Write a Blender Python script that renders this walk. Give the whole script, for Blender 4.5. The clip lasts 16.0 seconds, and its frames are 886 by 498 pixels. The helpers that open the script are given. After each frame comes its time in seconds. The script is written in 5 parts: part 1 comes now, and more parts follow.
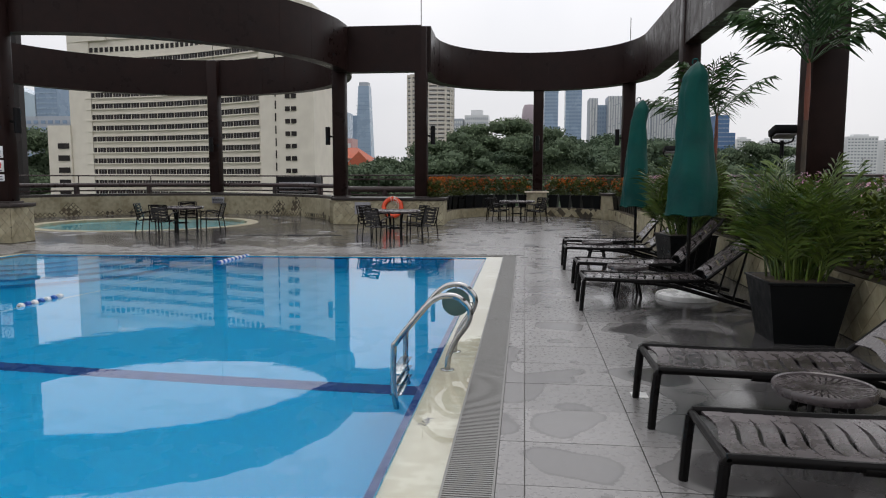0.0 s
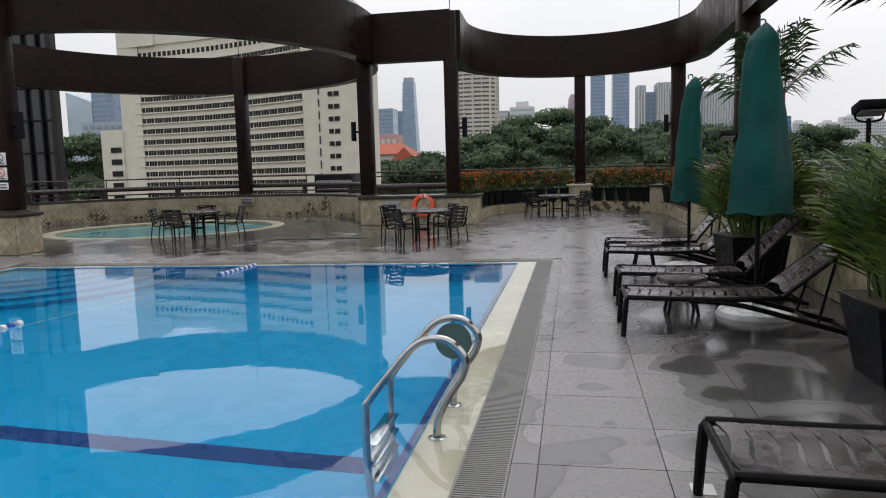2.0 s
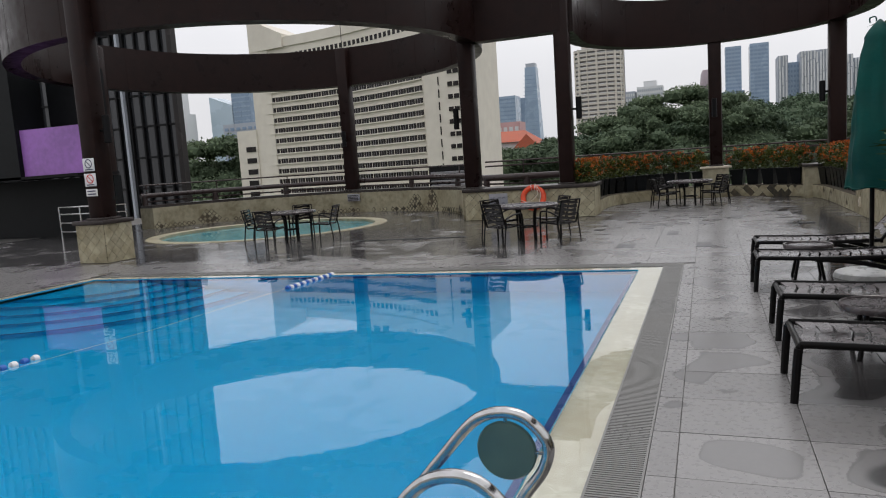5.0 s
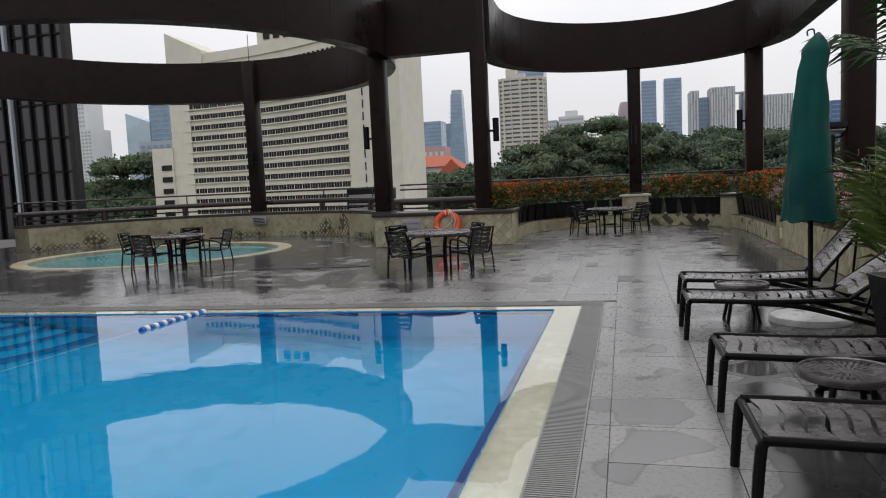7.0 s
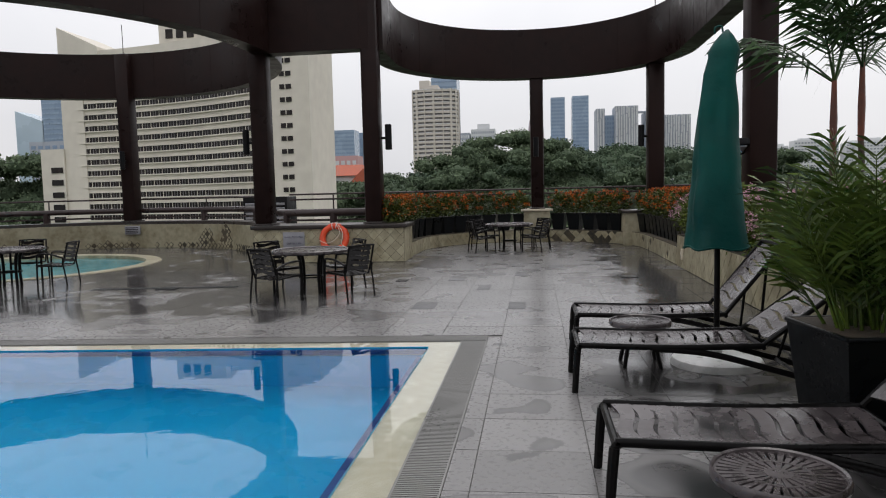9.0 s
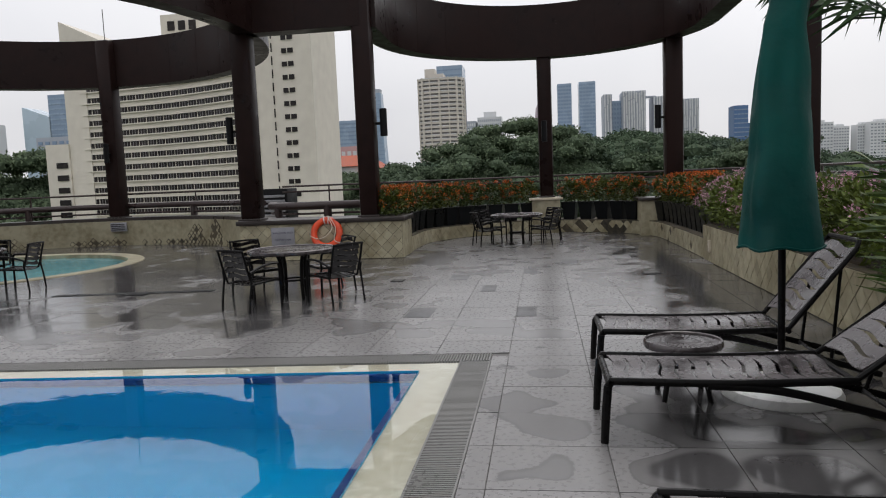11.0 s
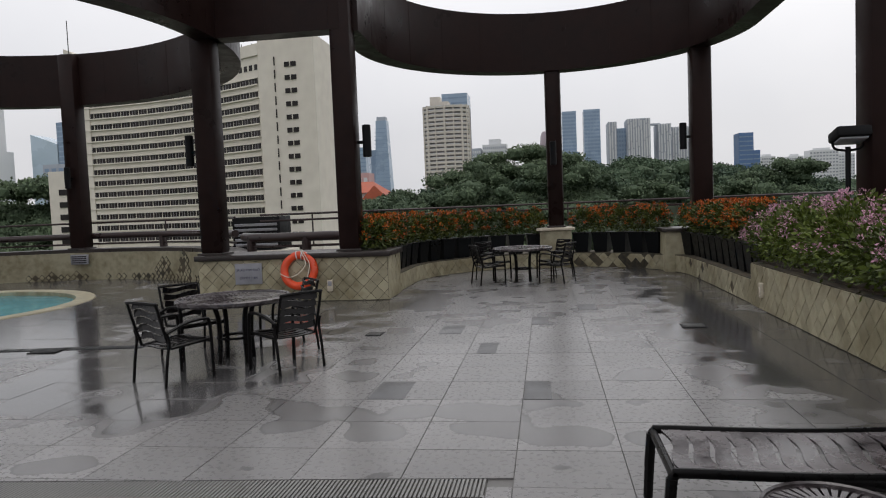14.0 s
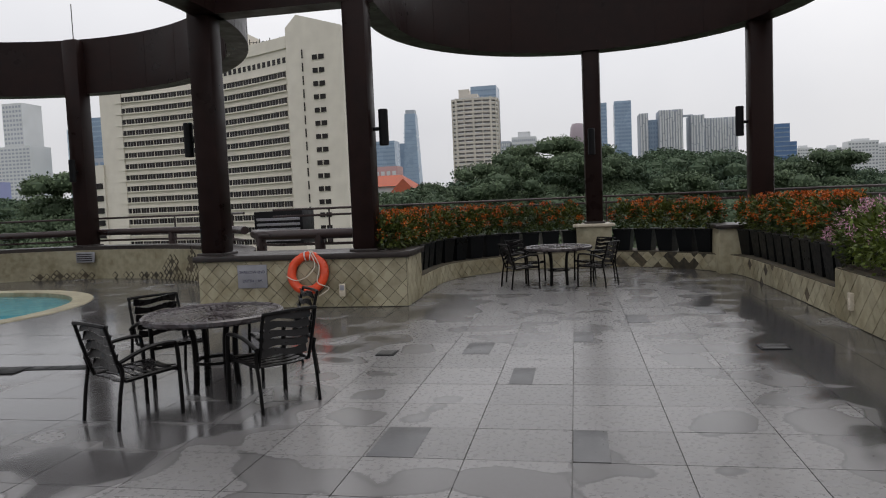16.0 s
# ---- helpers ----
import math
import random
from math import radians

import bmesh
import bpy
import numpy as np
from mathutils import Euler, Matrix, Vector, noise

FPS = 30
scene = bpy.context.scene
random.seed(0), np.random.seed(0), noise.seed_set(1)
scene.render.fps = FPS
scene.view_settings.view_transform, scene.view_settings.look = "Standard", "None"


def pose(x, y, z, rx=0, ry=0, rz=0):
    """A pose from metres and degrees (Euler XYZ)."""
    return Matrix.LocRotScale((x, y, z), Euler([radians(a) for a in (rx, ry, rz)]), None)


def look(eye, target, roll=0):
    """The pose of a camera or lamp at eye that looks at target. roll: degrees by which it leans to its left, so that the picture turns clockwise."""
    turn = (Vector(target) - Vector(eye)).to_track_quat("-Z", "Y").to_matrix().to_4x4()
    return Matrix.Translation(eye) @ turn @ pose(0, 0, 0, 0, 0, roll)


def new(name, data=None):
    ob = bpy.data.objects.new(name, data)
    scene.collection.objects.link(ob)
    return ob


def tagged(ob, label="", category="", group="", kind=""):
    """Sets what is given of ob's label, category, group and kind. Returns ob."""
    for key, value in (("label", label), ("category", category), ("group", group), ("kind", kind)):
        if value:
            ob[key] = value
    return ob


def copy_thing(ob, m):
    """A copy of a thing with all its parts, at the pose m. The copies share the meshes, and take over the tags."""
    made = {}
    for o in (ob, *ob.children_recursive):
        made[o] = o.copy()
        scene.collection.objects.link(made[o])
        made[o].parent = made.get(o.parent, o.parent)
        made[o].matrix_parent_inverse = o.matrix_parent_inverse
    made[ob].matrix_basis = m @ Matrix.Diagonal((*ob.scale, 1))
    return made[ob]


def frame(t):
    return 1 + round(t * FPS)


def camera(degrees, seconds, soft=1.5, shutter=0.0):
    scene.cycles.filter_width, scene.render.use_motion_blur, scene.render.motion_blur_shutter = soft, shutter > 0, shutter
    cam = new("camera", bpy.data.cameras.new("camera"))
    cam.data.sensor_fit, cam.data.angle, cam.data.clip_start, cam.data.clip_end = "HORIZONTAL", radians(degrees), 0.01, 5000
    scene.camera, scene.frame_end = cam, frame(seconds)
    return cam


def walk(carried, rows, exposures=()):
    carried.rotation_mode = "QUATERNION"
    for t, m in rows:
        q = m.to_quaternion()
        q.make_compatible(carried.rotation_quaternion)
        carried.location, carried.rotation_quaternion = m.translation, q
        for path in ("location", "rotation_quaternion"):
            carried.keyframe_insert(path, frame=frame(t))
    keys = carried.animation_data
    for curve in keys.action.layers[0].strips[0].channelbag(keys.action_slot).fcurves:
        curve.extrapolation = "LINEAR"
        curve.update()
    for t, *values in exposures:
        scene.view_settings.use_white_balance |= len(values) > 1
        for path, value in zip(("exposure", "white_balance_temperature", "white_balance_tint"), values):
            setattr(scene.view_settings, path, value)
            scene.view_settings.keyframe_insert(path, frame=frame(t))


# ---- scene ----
cam = camera(64.2, 16.0, soft=1.1)
PATH = [
    (0, (0.265, -0.333, 1.501), (0.038, 1.644, 1.296), 0.1),
    (0.5, (0.373, 0.046, 1.498), (0.131, 2.019, 1.28), -0.3),
    (1, (0.428, 0.431, 1.512), (0.145, 2.398, 1.292), -1.0),
    (1.5, (0.506, 0.836, 1.518), (0.15, 2.792, 1.3), -1.5),
    (2, (0.468, 1.162, 1.539), (0.107, 3.117, 1.318), -1.5),
    (2.5, (0.452, 1.454, 1.553), (0.077, 3.407, 1.339), -1.6),
    (3, (0.508, 1.761, 1.576), (0.1, 3.709, 1.373), -1.4),
    (3.5, (0.484, 2.091, 1.585), (0.068, 4.036, 1.375), -1.4),
    (4, (0.455, 2.441, 1.574), (-0.02, 4.371, 1.351), -2.1),
    (4.2, (0.481, 2.566, 1.582), (-0.082, 4.466, 1.313), -3.5),
    (6.3, (0.386, 3.935, 1.503), (-0.361, 5.781, 1.321), -3.6),
    (6.5, (0.402, 4.061, 1.503), (-0.307, 5.922, 1.316), -3.6),
    (7, (0.395, 4.469, 1.51), (-0.104, 6.397, 1.327), -2.6),
    (7.5, (0.461, 4.785, 1.508), (0.113, 6.747, 1.339), -2.5),
    (8, (0.559, 5.182, 1.504), (0.232, 7.147, 1.325), -2.4),
    (8.5, (0.557, 5.548, 1.523), (0.3, 7.524, 1.357), -0.8),
    (9, (0.629, 5.874, 1.525), (0.373, 7.851, 1.362), -1.4),
    (9.2, (0.638, 5.996, 1.521), (0.385, 7.973, 1.354), -0.8),
    (11.3, (0.576, 7.403, 1.523), (0.299, 9.374, 1.33), -2.7),
    (11.5, (0.533, 7.576, 1.51), (0.261, 9.549, 1.32), -2.9),
    (12, (0.492, 7.923, 1.52), (0.216, 9.898, 1.372), -2.5),
    (12.5, (0.518, 8.311, 1.525), (0.239, 10.286, 1.377), -2.5),
    (13, (0.448, 8.623, 1.546), (0.171, 10.599, 1.41), -2.2),
    (13.5, (0.457, 8.981, 1.536), (0.173, 10.957, 1.418), -2.2),
    (14, (0.512, 9.334, 1.539), (0.22, 11.309, 1.422), -2.3),
    (14.5, (0.474, 9.697, 1.538), (0.186, 11.673, 1.423), -2.4),
    (15, (0.458, 10.045, 1.544), (0.155, 12.019, 1.424), -2.8),
    (15.5, (0.459, 10.418, 1.548), (0.081, 12.378, 1.42), -2.4),
    (16, (0.348, 10.74, 1.561), (-0.025, 12.701, 1.428), -2.4),
]
walk(cam, [(t, look(eye, target, roll)) for t, eye, target, roll in PATH], [(0, 0.12), (9, 0.1), (12, 0.03), (16, -0.04)])

# ---- world, sun ----
world = bpy.data.worlds.new("overcast_sky")
scene.world = world
world.use_nodes = True
wn, wl = world.node_tree.nodes, world.node_tree.links
sky = wn.new("ShaderNodeTexSky")
sky.sky_type, sky.sun_disc = "NISHITA", False
sky.sun_elevation, sky.sun_rotation = radians(52), radians(20)
sky.air_density, sky.dust_density = 1.0, 4.0
soft_sky = wn.new("ShaderNodeHueSaturation")
soft_sky.inputs["Saturation"].default_value = 0.22
wl.new(sky.outputs[0], soft_sky.inputs["Color"])
cloud_co = wn.new("ShaderNodeTexCoord")
cloud = wn.new("ShaderNodeTexNoise")
cloud.inputs["Scale"].default_value, cloud.inputs["Detail"].default_value = 2.2, 5.0
wl.new(cloud_co.outputs["Generated"], cloud.inputs["Vector"])
cloud_ramp = wn.new("ShaderNodeValToRGB")
cloud_ramp.color_ramp.elements[0].position, cloud_ramp.color_ramp.elements[0].color = 0.3, (7.15, 7.2, 7.6, 1)
cloud_ramp.color_ramp.elements[1].position, cloud_ramp.color_ramp.elements[1].color = 0.7, (8.7, 8.6, 8.8, 1)
wl.new(cloud.outputs["Fac"], cloud_ramp.inputs[0])
cover = wn.new("ShaderNodeMix")
cover.data_type = "RGBA"
cover.inputs[0].default_value = 0.8
wl.new(soft_sky.outputs[0], cover.inputs[6])
wl.new(cloud_ramp.outputs[0], cover.inputs[7])
height = wn.new("ShaderNodeSeparateXYZ")
wl.new(cloud_co.outputs["Generated"], height.inputs[0])
aloft = wn.new("ShaderNodeMapRange")
aloft.inputs["From Min"].default_value, aloft.inputs["From Max"].default_value = 0.1, 0.55
aloft.inputs["To Min"].default_value, aloft.inputs["To Max"].default_value = 0.102, 0.155
wl.new(height.outputs["Z"], aloft.inputs[0])
wl.new(cover.outputs[2], wn["Background"].inputs[0])
wl.new(aloft.outputs[0], wn["Background"].inputs[1])

sun = new("sun", bpy.data.lights.new("sun", "SUN"))
sun.data.energy, sun.data.angle, sun.data.color = 0.4, radians(25), (1.0, 0.96, 0.9)
sun.matrix_world = look((6, 30, 60), (0, 12, 0))

# ---- geometry helpers ----
class Geo:
    """Vertices and faces of one mesh."""
    def __init__(self):
        self.v, self.f, self.m = [], [], Matrix.Identity(4)

    def add(self, verts, faces):
        n = len(self.v)
        self.v += [tuple(self.m @ Vector(p)) for p in verts]
        self.f += [tuple(i + n for i in q) for q in faces]
        return self

    def box(self, c, s, m=None, taper=1.0):
        x, y, z = s[0] / 2, s[1] / 2, s[2] / 2
        k = taper
        vs = [(-x * k, -y * k, -z), (x * k, -y * k, -z), (x * k, y * k, -z), (-x * k, y * k, -z), (-x, -y, z), (x, -y, z), (x, y, z), (-x, y, z)]
        m = Matrix.Translation(c) @ (m or Matrix.Identity(4))
        return self.add([m @ Vector(p) for p in vs], [(0, 3, 2, 1), (4, 5, 6, 7), (0, 1, 5, 4), (1, 2, 6, 5), (2, 3, 7, 6), (3, 0, 4, 7)])

    def rbox(self, c, s, b=0.01, m=None):
        """A box with chamfered edges."""
        x, y, z = s[0] / 2, s[1] / 2, s[2] / 2
        b = min(b, x * 0.9, y * 0.9, z * 0.9)
        bm = bmesh.new()
        bmesh.ops.create_cube(bm, size=1, matrix=Matrix.Diagonal((s[0], s[1], s[2], 1)))
        bmesh.ops.bevel(bm, geom=bm.edges[:], offset=b, segments=2, affect="EDGES", profile=0.5)
        m = Matrix.Translation(c) @ (m or Matrix.Identity(4))
        bm.verts.index_update()
        self.add([m @ v.co for v in bm.verts], [[v.index for v in f.verts] for f in bm.faces])
        bm.free()
        return self

    def tube(self, pts, r, seg=8, flat=1.0, caps=True):
        """A round bar along points; r a number or one for each point; flat squeezes it across."""
        pts = [Vector(p) for p in pts]
        rs = r if isinstance(r, (list, tuple)) else [r] * len(pts)
        verts, faces, side = [], [], None
        for i, p in enumerate(pts):
            d = (pts[min(i + 1, len(pts) - 1)] - pts[max(i - 1, 0)]).normalized()
            if side is None:
                side = d.cross(Vector((0, 0, 1)) if abs(d.z) < 0.9 else Vector((1, 0, 0))).normalized()
            side = (side - d * side.dot(d)).normalized()
            up = side.cross(d)
            for k in range(seg):
                a = 2 * math.pi * (k + 0.5) / seg
                verts.append(p + side * (math.cos(a) * rs[i]) + up * (math.sin(a) * rs[i] * flat))
        for i in range(len(pts) - 1):
            for k in range(seg):
                a, b = i * seg + k, i * seg + (k + 1) % seg
                faces.append((a, b, b + seg, a + seg))
        if caps:
            faces += [tuple(range(seg))[::-1], tuple(range((len(pts) - 1) * seg, len(pts) * seg))]
        return self.add(verts, faces)

    def lathe(self, prof, seg=32, c=(0, 0, 0)):
        verts, faces = [], []
        for r, z in prof:
            for k in range(seg):
                a = 2 * math.pi * k / seg
                verts.append((c[0] + r * math.cos(a), c[1] + r * math.sin(a), c[2] + z))
        for i in range(len(prof) - 1):
            for k in range(seg):
                a, b = i * seg + k, i * seg + (k + 1) % seg
                faces.append((a, b, b + seg, a + seg))
        return self.add(verts, faces)

    def wall(self, path, t0, t1, z0, z1, closed=False):
        """A wall along a plan path, from t0 to t1 metres to its left."""
        n = len(path)
        verts, faces = [], []
        for i in range(n):
            a = Vector(path[(i - 1) % n] if closed else path[max(i - 1, 0)])
            b = Vector(path[(i + 1) % n] if closed else path[min(i + 1, n - 1)])
            d = (b - a).normalized()
            nrm, p = Vector((-d.y, d.x)), Vector(path[i])
            for t, z in ((t0, z0), (t1, z0), (t1, z1), (t0, z1)):
                q = p + nrm * t
                verts.append((q.x, q.y, z))
        for i in range(n if closed else n - 1):
            a, b = 4 * i, 4 * ((i + 1) % n)
            for k in range(4):
                faces.append((a + k, b + k, b + (k + 1) % 4, a + (k + 1) % 4))
        if not closed:
            faces += [(0, 1, 2, 3), (4 * n - 1, 4 * n - 2, 4 * n - 3, 4 * n - 4)]
        return self.add(verts, faces)

    def prism(self, poly, z0, z1):
        n = len(poly)
        return self.add([(x, y, z0) for x, y in poly] + [(x, y, z1) for x, y in poly],
                        [tuple(range(n))[::-1], tuple(range(n, 2 * n))] + [(i, (i + 1) % n, n + (i + 1) % n, n + i) for i in range(n)])

    def mesh(self, name, smooth=40):
        me = bpy.data.meshes.new(name)
        me.from_pydata(self.v, [], self.f)
        bm = bmesh.new()
        bm.from_mesh(me)
        bmesh.ops.recalc_face_normals(bm, faces=bm.faces)
        bm.to_mesh(me)
        bm.free()
        if smooth:
            me.shade_smooth()
            me.set_sharp_from_angle(angle=radians(smooth))
        return me


def thing(name, label, category, group="", kind="", m=None):
    ob = new(name)
    ob.empty_display_size = 0.1
    if m is not None:
        ob.matrix_basis = m
    return tagged(ob, label, category, group, kind)


def part(name, geo, material, parent=None, label="", smooth=40):
    me = geo if isinstance(geo, bpy.types.Mesh) else geo.mesh(name, smooth)
    if material and not me.materials:
        me.materials.append(material)
    ob = new(name, me)
    ob.parent = parent
    return tagged(ob, label)


def setting(name, geo, material, label, category, smooth=40, kind="structure"):
    return tagged(part(name, geo, material, None, "", smooth), label, category, "", kind)


def arc(cx, cy, r, a0, a1, n=48):
    return [(cx + r * math.cos(radians(a0 + (a1 - a0) * i / n)), cy + r * math.sin(radians(a0 + (a1 - a0) * i / n))) for i in range(n + 1)]


# ---- slab grid of the deck ----
TX, PX, TY, PY = 0.285, 0.645, 14.866, 0.5825
TY_NEAR, PY_NEAR, ROW_SPLIT, GAP = 5.885, 0.576, 13.1185, 0.003

# ---- materials ----
def material(name, base, rough=0.5, metal=0.0, dark=None, grain=6.0, stain=0.8, mix=0.5, bump=0.15, rough_var=0.15, by_object=0.0, by_island=0.0, spec=0.5, grain_bump=1.0, coat=0.0):
    """A surface with fine grain, broad stains and a little relief, in world metres."""
    m = bpy.data.materials.new(name)
    m.use_nodes = True
    n, l = m.node_tree.nodes, m.node_tree.links
    p = n["Principled BSDF"]
    geo = n.new("ShaderNodeNewGeometry")
    a, b = n.new("ShaderNodeTexNoise"), n.new("ShaderNodeTexNoise")
    for t, s, d in ((a, grain, 6), (b, stain, 4)):
        t.inputs["Scale"].default_value, t.inputs["Detail"].default_value = s, d
        l.new(geo.outputs["Position"], t.inputs["Vector"])
    add = n.new("ShaderNodeMath")
    add.operation = "MULTIPLY_ADD"
    add.inputs[1].default_value = 0.45
    l.new(a.outputs["Fac"], add.inputs[0])
    half = n.new("ShaderNodeMath")
    half.operation = "MULTIPLY"
    half.inputs[1].default_value = 0.55
    l.new(b.outputs["Fac"], half.inputs[0])
    l.new(half.outputs[0], add.inputs[2])
    ramp = n.new("ShaderNodeValToRGB")
    dk = dark or tuple(c * (1 - mix) for c in base)
    ramp.color_ramp.elements[0].position, ramp.color_ramp.elements[0].color = 0.38, (*dk, 1)
    ramp.color_ramp.elements[1].position, ramp.color_ramp.elements[1].color = 0.58, (*base, 1)
    l.new(add.outputs[0], ramp.inputs[0])
    colour = ramp.outputs[0]
    for amount, source in ((by_object, "o"), (by_island, "i")):
        if amount:
            src = n.new("ShaderNodeObjectInfo").outputs["Random"] if source == "o" else geo.outputs["Random Per Island"]
            val = n.new("ShaderNodeMath")
            val.operation = "MULTIPLY_ADD"
            val.inputs[1].default_value, val.inputs[2].default_value = amount, 1 - amount / 2
            l.new(src, val.inputs[0])
            hs = n.new("ShaderNodeHueSaturation")
            l.new(val.outputs[0], hs.inputs["Value"])
            l.new(colour, hs.inputs["Color"])
            colour = hs.outputs[0]
    l.new(colour, p.inputs["Base Color"])
    rr = n.new("ShaderNodeMapRange")
    rr.inputs["From Min"].default_value, rr.inputs["From Max"].default_value = 0.35, 0.65
    rr.inputs["To Min"].default_value, rr.inputs["To Max"].default_value = max(rough - rough_var, 0.02), min(rough + rough_var, 1)
    l.new(add.outputs[0], rr.inputs[0])
    l.new(rr.outputs[0], p.inputs["Roughness"])
    p.inputs["Metallic"].default_value = metal
    p.inputs["Specular IOR Level"].default_value = spec
    p.inputs["Coat Weight"].default_value = coat
    p.inputs["Coat Roughness"].default_value = 0.08
    if bump:
        bp = n.new("ShaderNodeBump")
        bp.inputs["Strength"].default_value, bp.inputs["Distance"].default_value = bump, 0.01 * grain_bump
        l.new(a.outputs["Fac"], bp.inputs["Height"])
        l.new(bp.outputs[0], p.inputs["Normal"])
    return m


def plain(name, base, rough=0.5, metal=0.0, **k):
    return material(name, base, rough, metal, mix=0.25, **k)


def leafy(name, base, dark, rough=0.45, spec=0.25):
    m = material(name, base, rough, 0, dark, 9, 1.5, bump=0, by_island=0.8, spec=spec)
    p = m.node_tree.nodes["Principled BSDF"]
    p.inputs["Subsurface Weight"].default_value = 0.0
    return m


def wet_paving(name, dry, wet, joint_var):
    """Stone paving after rain: dry islands with soft borders among a dark shining film."""
    m = bpy.data.materials.new(name)
    m.use_nodes = True
    n, l = m.node_tree.nodes, m.node_tree.links
    p = n["Principled BSDF"]
    geo, info = n.new("ShaderNodeNewGeometry"), n.new("ShaderNodeObjectInfo")
    broad, mid, fine = [n.new("ShaderNodeTexNoise") for _ in range(3)]
    for t, s, d in ((broad, 0.33, 2), (mid, 1.7, 1.2), (fine, 28, 6)):
        t.inputs["Scale"].default_value, t.inputs["Detail"].default_value = s, d
        l.new(geo.outputs["Position"], t.inputs["Vector"])

    def math_node(op, a, b, c=None):
        q = n.new("ShaderNodeMath")
        q.operation = op
        for i, s in enumerate((a, b, c)):
            if s is None:
                continue
            if isinstance(s, (int, float)):
                q.inputs[i].default_value = s
            else:
                l.new(s, q.inputs[i])
        return q.outputs[0]
    tone = math_node("ADD", info.outputs["Random"], geo.outputs["Random Per Island"])
    tone = math_node("FRACT", tone, 0)
    sep = n.new("ShaderNodeSeparateXYZ")
    l.new(geo.outputs["Position"], sep.inputs[0])
    px, py = sep.outputs["X"], sep.outputs["Y"]

    def ramp_up(v, a, b, lo=0.0, hi=1.0):
        q = n.new("ShaderNodeMapRange")
        q.interpolation_type = "SMOOTHSTEP"
        q.inputs["From Min"].default_value, q.inputs["From Max"].default_value = a, b
        q.inputs["To Min"].default_value, q.inputs["To Max"].default_value = lo, hi
        l.new(v, q.inputs[0])
        return q.outputs[0]

    def hump(v):
        """Rises from both joints of a slab to its sunken middle."""
        d = math_node("MULTIPLY_ADD", v, 2.0, -1.0)
        return math_node("SUBTRACT", 1.0, math_node("MULTIPLY", d, d))
    far_part = math_node("GREATER_THAN", py, ROW_SPLIT)
    u = math_node("FRACT", math_node("DIVIDE", math_node("SUBTRACT", px, TX), PX), 0)
    v_far = math_node("FRACT", math_node("DIVIDE", math_node("SUBTRACT", py, TY), PY), 0)
    v_near = math_node("FRACT", math_node("DIVIDE", math_node("SUBTRACT", py, TY_NEAR), PY_NEAR), 0)
    v = math_node("ADD", math_node("MULTIPLY", far_part, v_far), math_node("MULTIPLY", math_node("SUBTRACT", 1.0, far_part), v_near))
    bowl = math_node("MULTIPLY", hump(u), hump(v))
    w = math_node("MULTIPLY_ADD", mid.outputs["Fac"], 0.62, math_node("MULTIPLY_ADD", broad.outputs["Fac"], 0.6, 0.04))
    w = math_node("ADD", w, math_node("MULTIPLY", bowl, math_node("MULTIPLY_ADD", tone, 0.2, -0.03)))
    # rain lies under the loungers, along the planter and round the tables; the middle has dried
    near_wet = math_node("MULTIPLY", ramp_up(px, 0.8, 1.7), math_node("SUBTRACT", 1.0, far_part))
    far_wet = math_node("MULTIPLY", ramp_up(px, 1.5, 2.7), far_part)
    west_wet = math_node("MULTIPLY", ramp_up(px, -3.4, -0.9, 1.0, 0.0), ramp_up(py, 13.2, 14.6))
    wet_at = math_node("MAXIMUM", math_node("MAXIMUM", near_wet, far_wet), west_wet)
    w = math_node("ADD", w, math_node("MULTIPLY_ADD", wet_at, 0.22, -0.085))
    damp = ramp_up(w, 0.64, 0.668)
    film = math_node("MULTIPLY", ramp_up(w, 0.71, 0.775), ramp_up(wet_at, 0.08, 0.4))
    edge = math_node("MULTIPLY", damp, math_node("SUBTRACT", 1.0, damp))
    shade = math_node("SUBTRACT", math_node("MULTIPLY_ADD", damp, -0.26, 1.0), math_node("MULTIPLY", edge, 1.3))
    pale = n.new("ShaderNodeHueSaturation")
    pale.inputs["Color"].default_value = (*dry, 1)
    l.new(shade, pale.inputs["Value"])
    rim = n.new("ShaderNodeMix")
    rim.data_type = "RGBA"
    rim.inputs[7].default_value = (*wet, 1)
    l.new(film, rim.inputs[0])
    l.new(pale.outputs[0], rim.inputs[6])
    hs = n.new("ShaderNodeHueSaturation")
    l.new(math_node("MULTIPLY_ADD", tone, joint_var, 1 - joint_var / 2), hs.inputs["Value"])
    l.new(rim.outputs[2], hs.inputs["Color"])
    speck = n.new("ShaderNodeMix")
    speck.data_type, speck.blend_type = "RGBA", "MULTIPLY"
    speck.inputs[0].default_value = 0.25
    grey = n.new("ShaderNodeMapRange")
    grey.inputs["From Min"].default_value, grey.inputs["From Max"].default_value = 0.3, 0.7
    grey.inputs["To Min"].default_value, grey.inputs["To Max"].default_value = 0.86, 1.08
    l.new(fine.outputs["Fac"], grey.inputs[0])
    l.new(hs.outputs[0], speck.inputs[6])
    l.new(grey.outputs[0], speck.inputs[7])
    l.new(speck.outputs[2], p.inputs["Base Color"])
    rough = math_node("SUBTRACT", math_node("MULTIPLY_ADD", damp, -0.04, 0.24), math_node("MULTIPLY", film, 0.11))
    l.new(math_node("MULTIPLY_ADD", fine.outputs["Fac"], 0.08, rough), p.inputs["Roughness"])
    bp = n.new("ShaderNodeBump")
    bp.inputs["Distance"].default_value = 0.0015
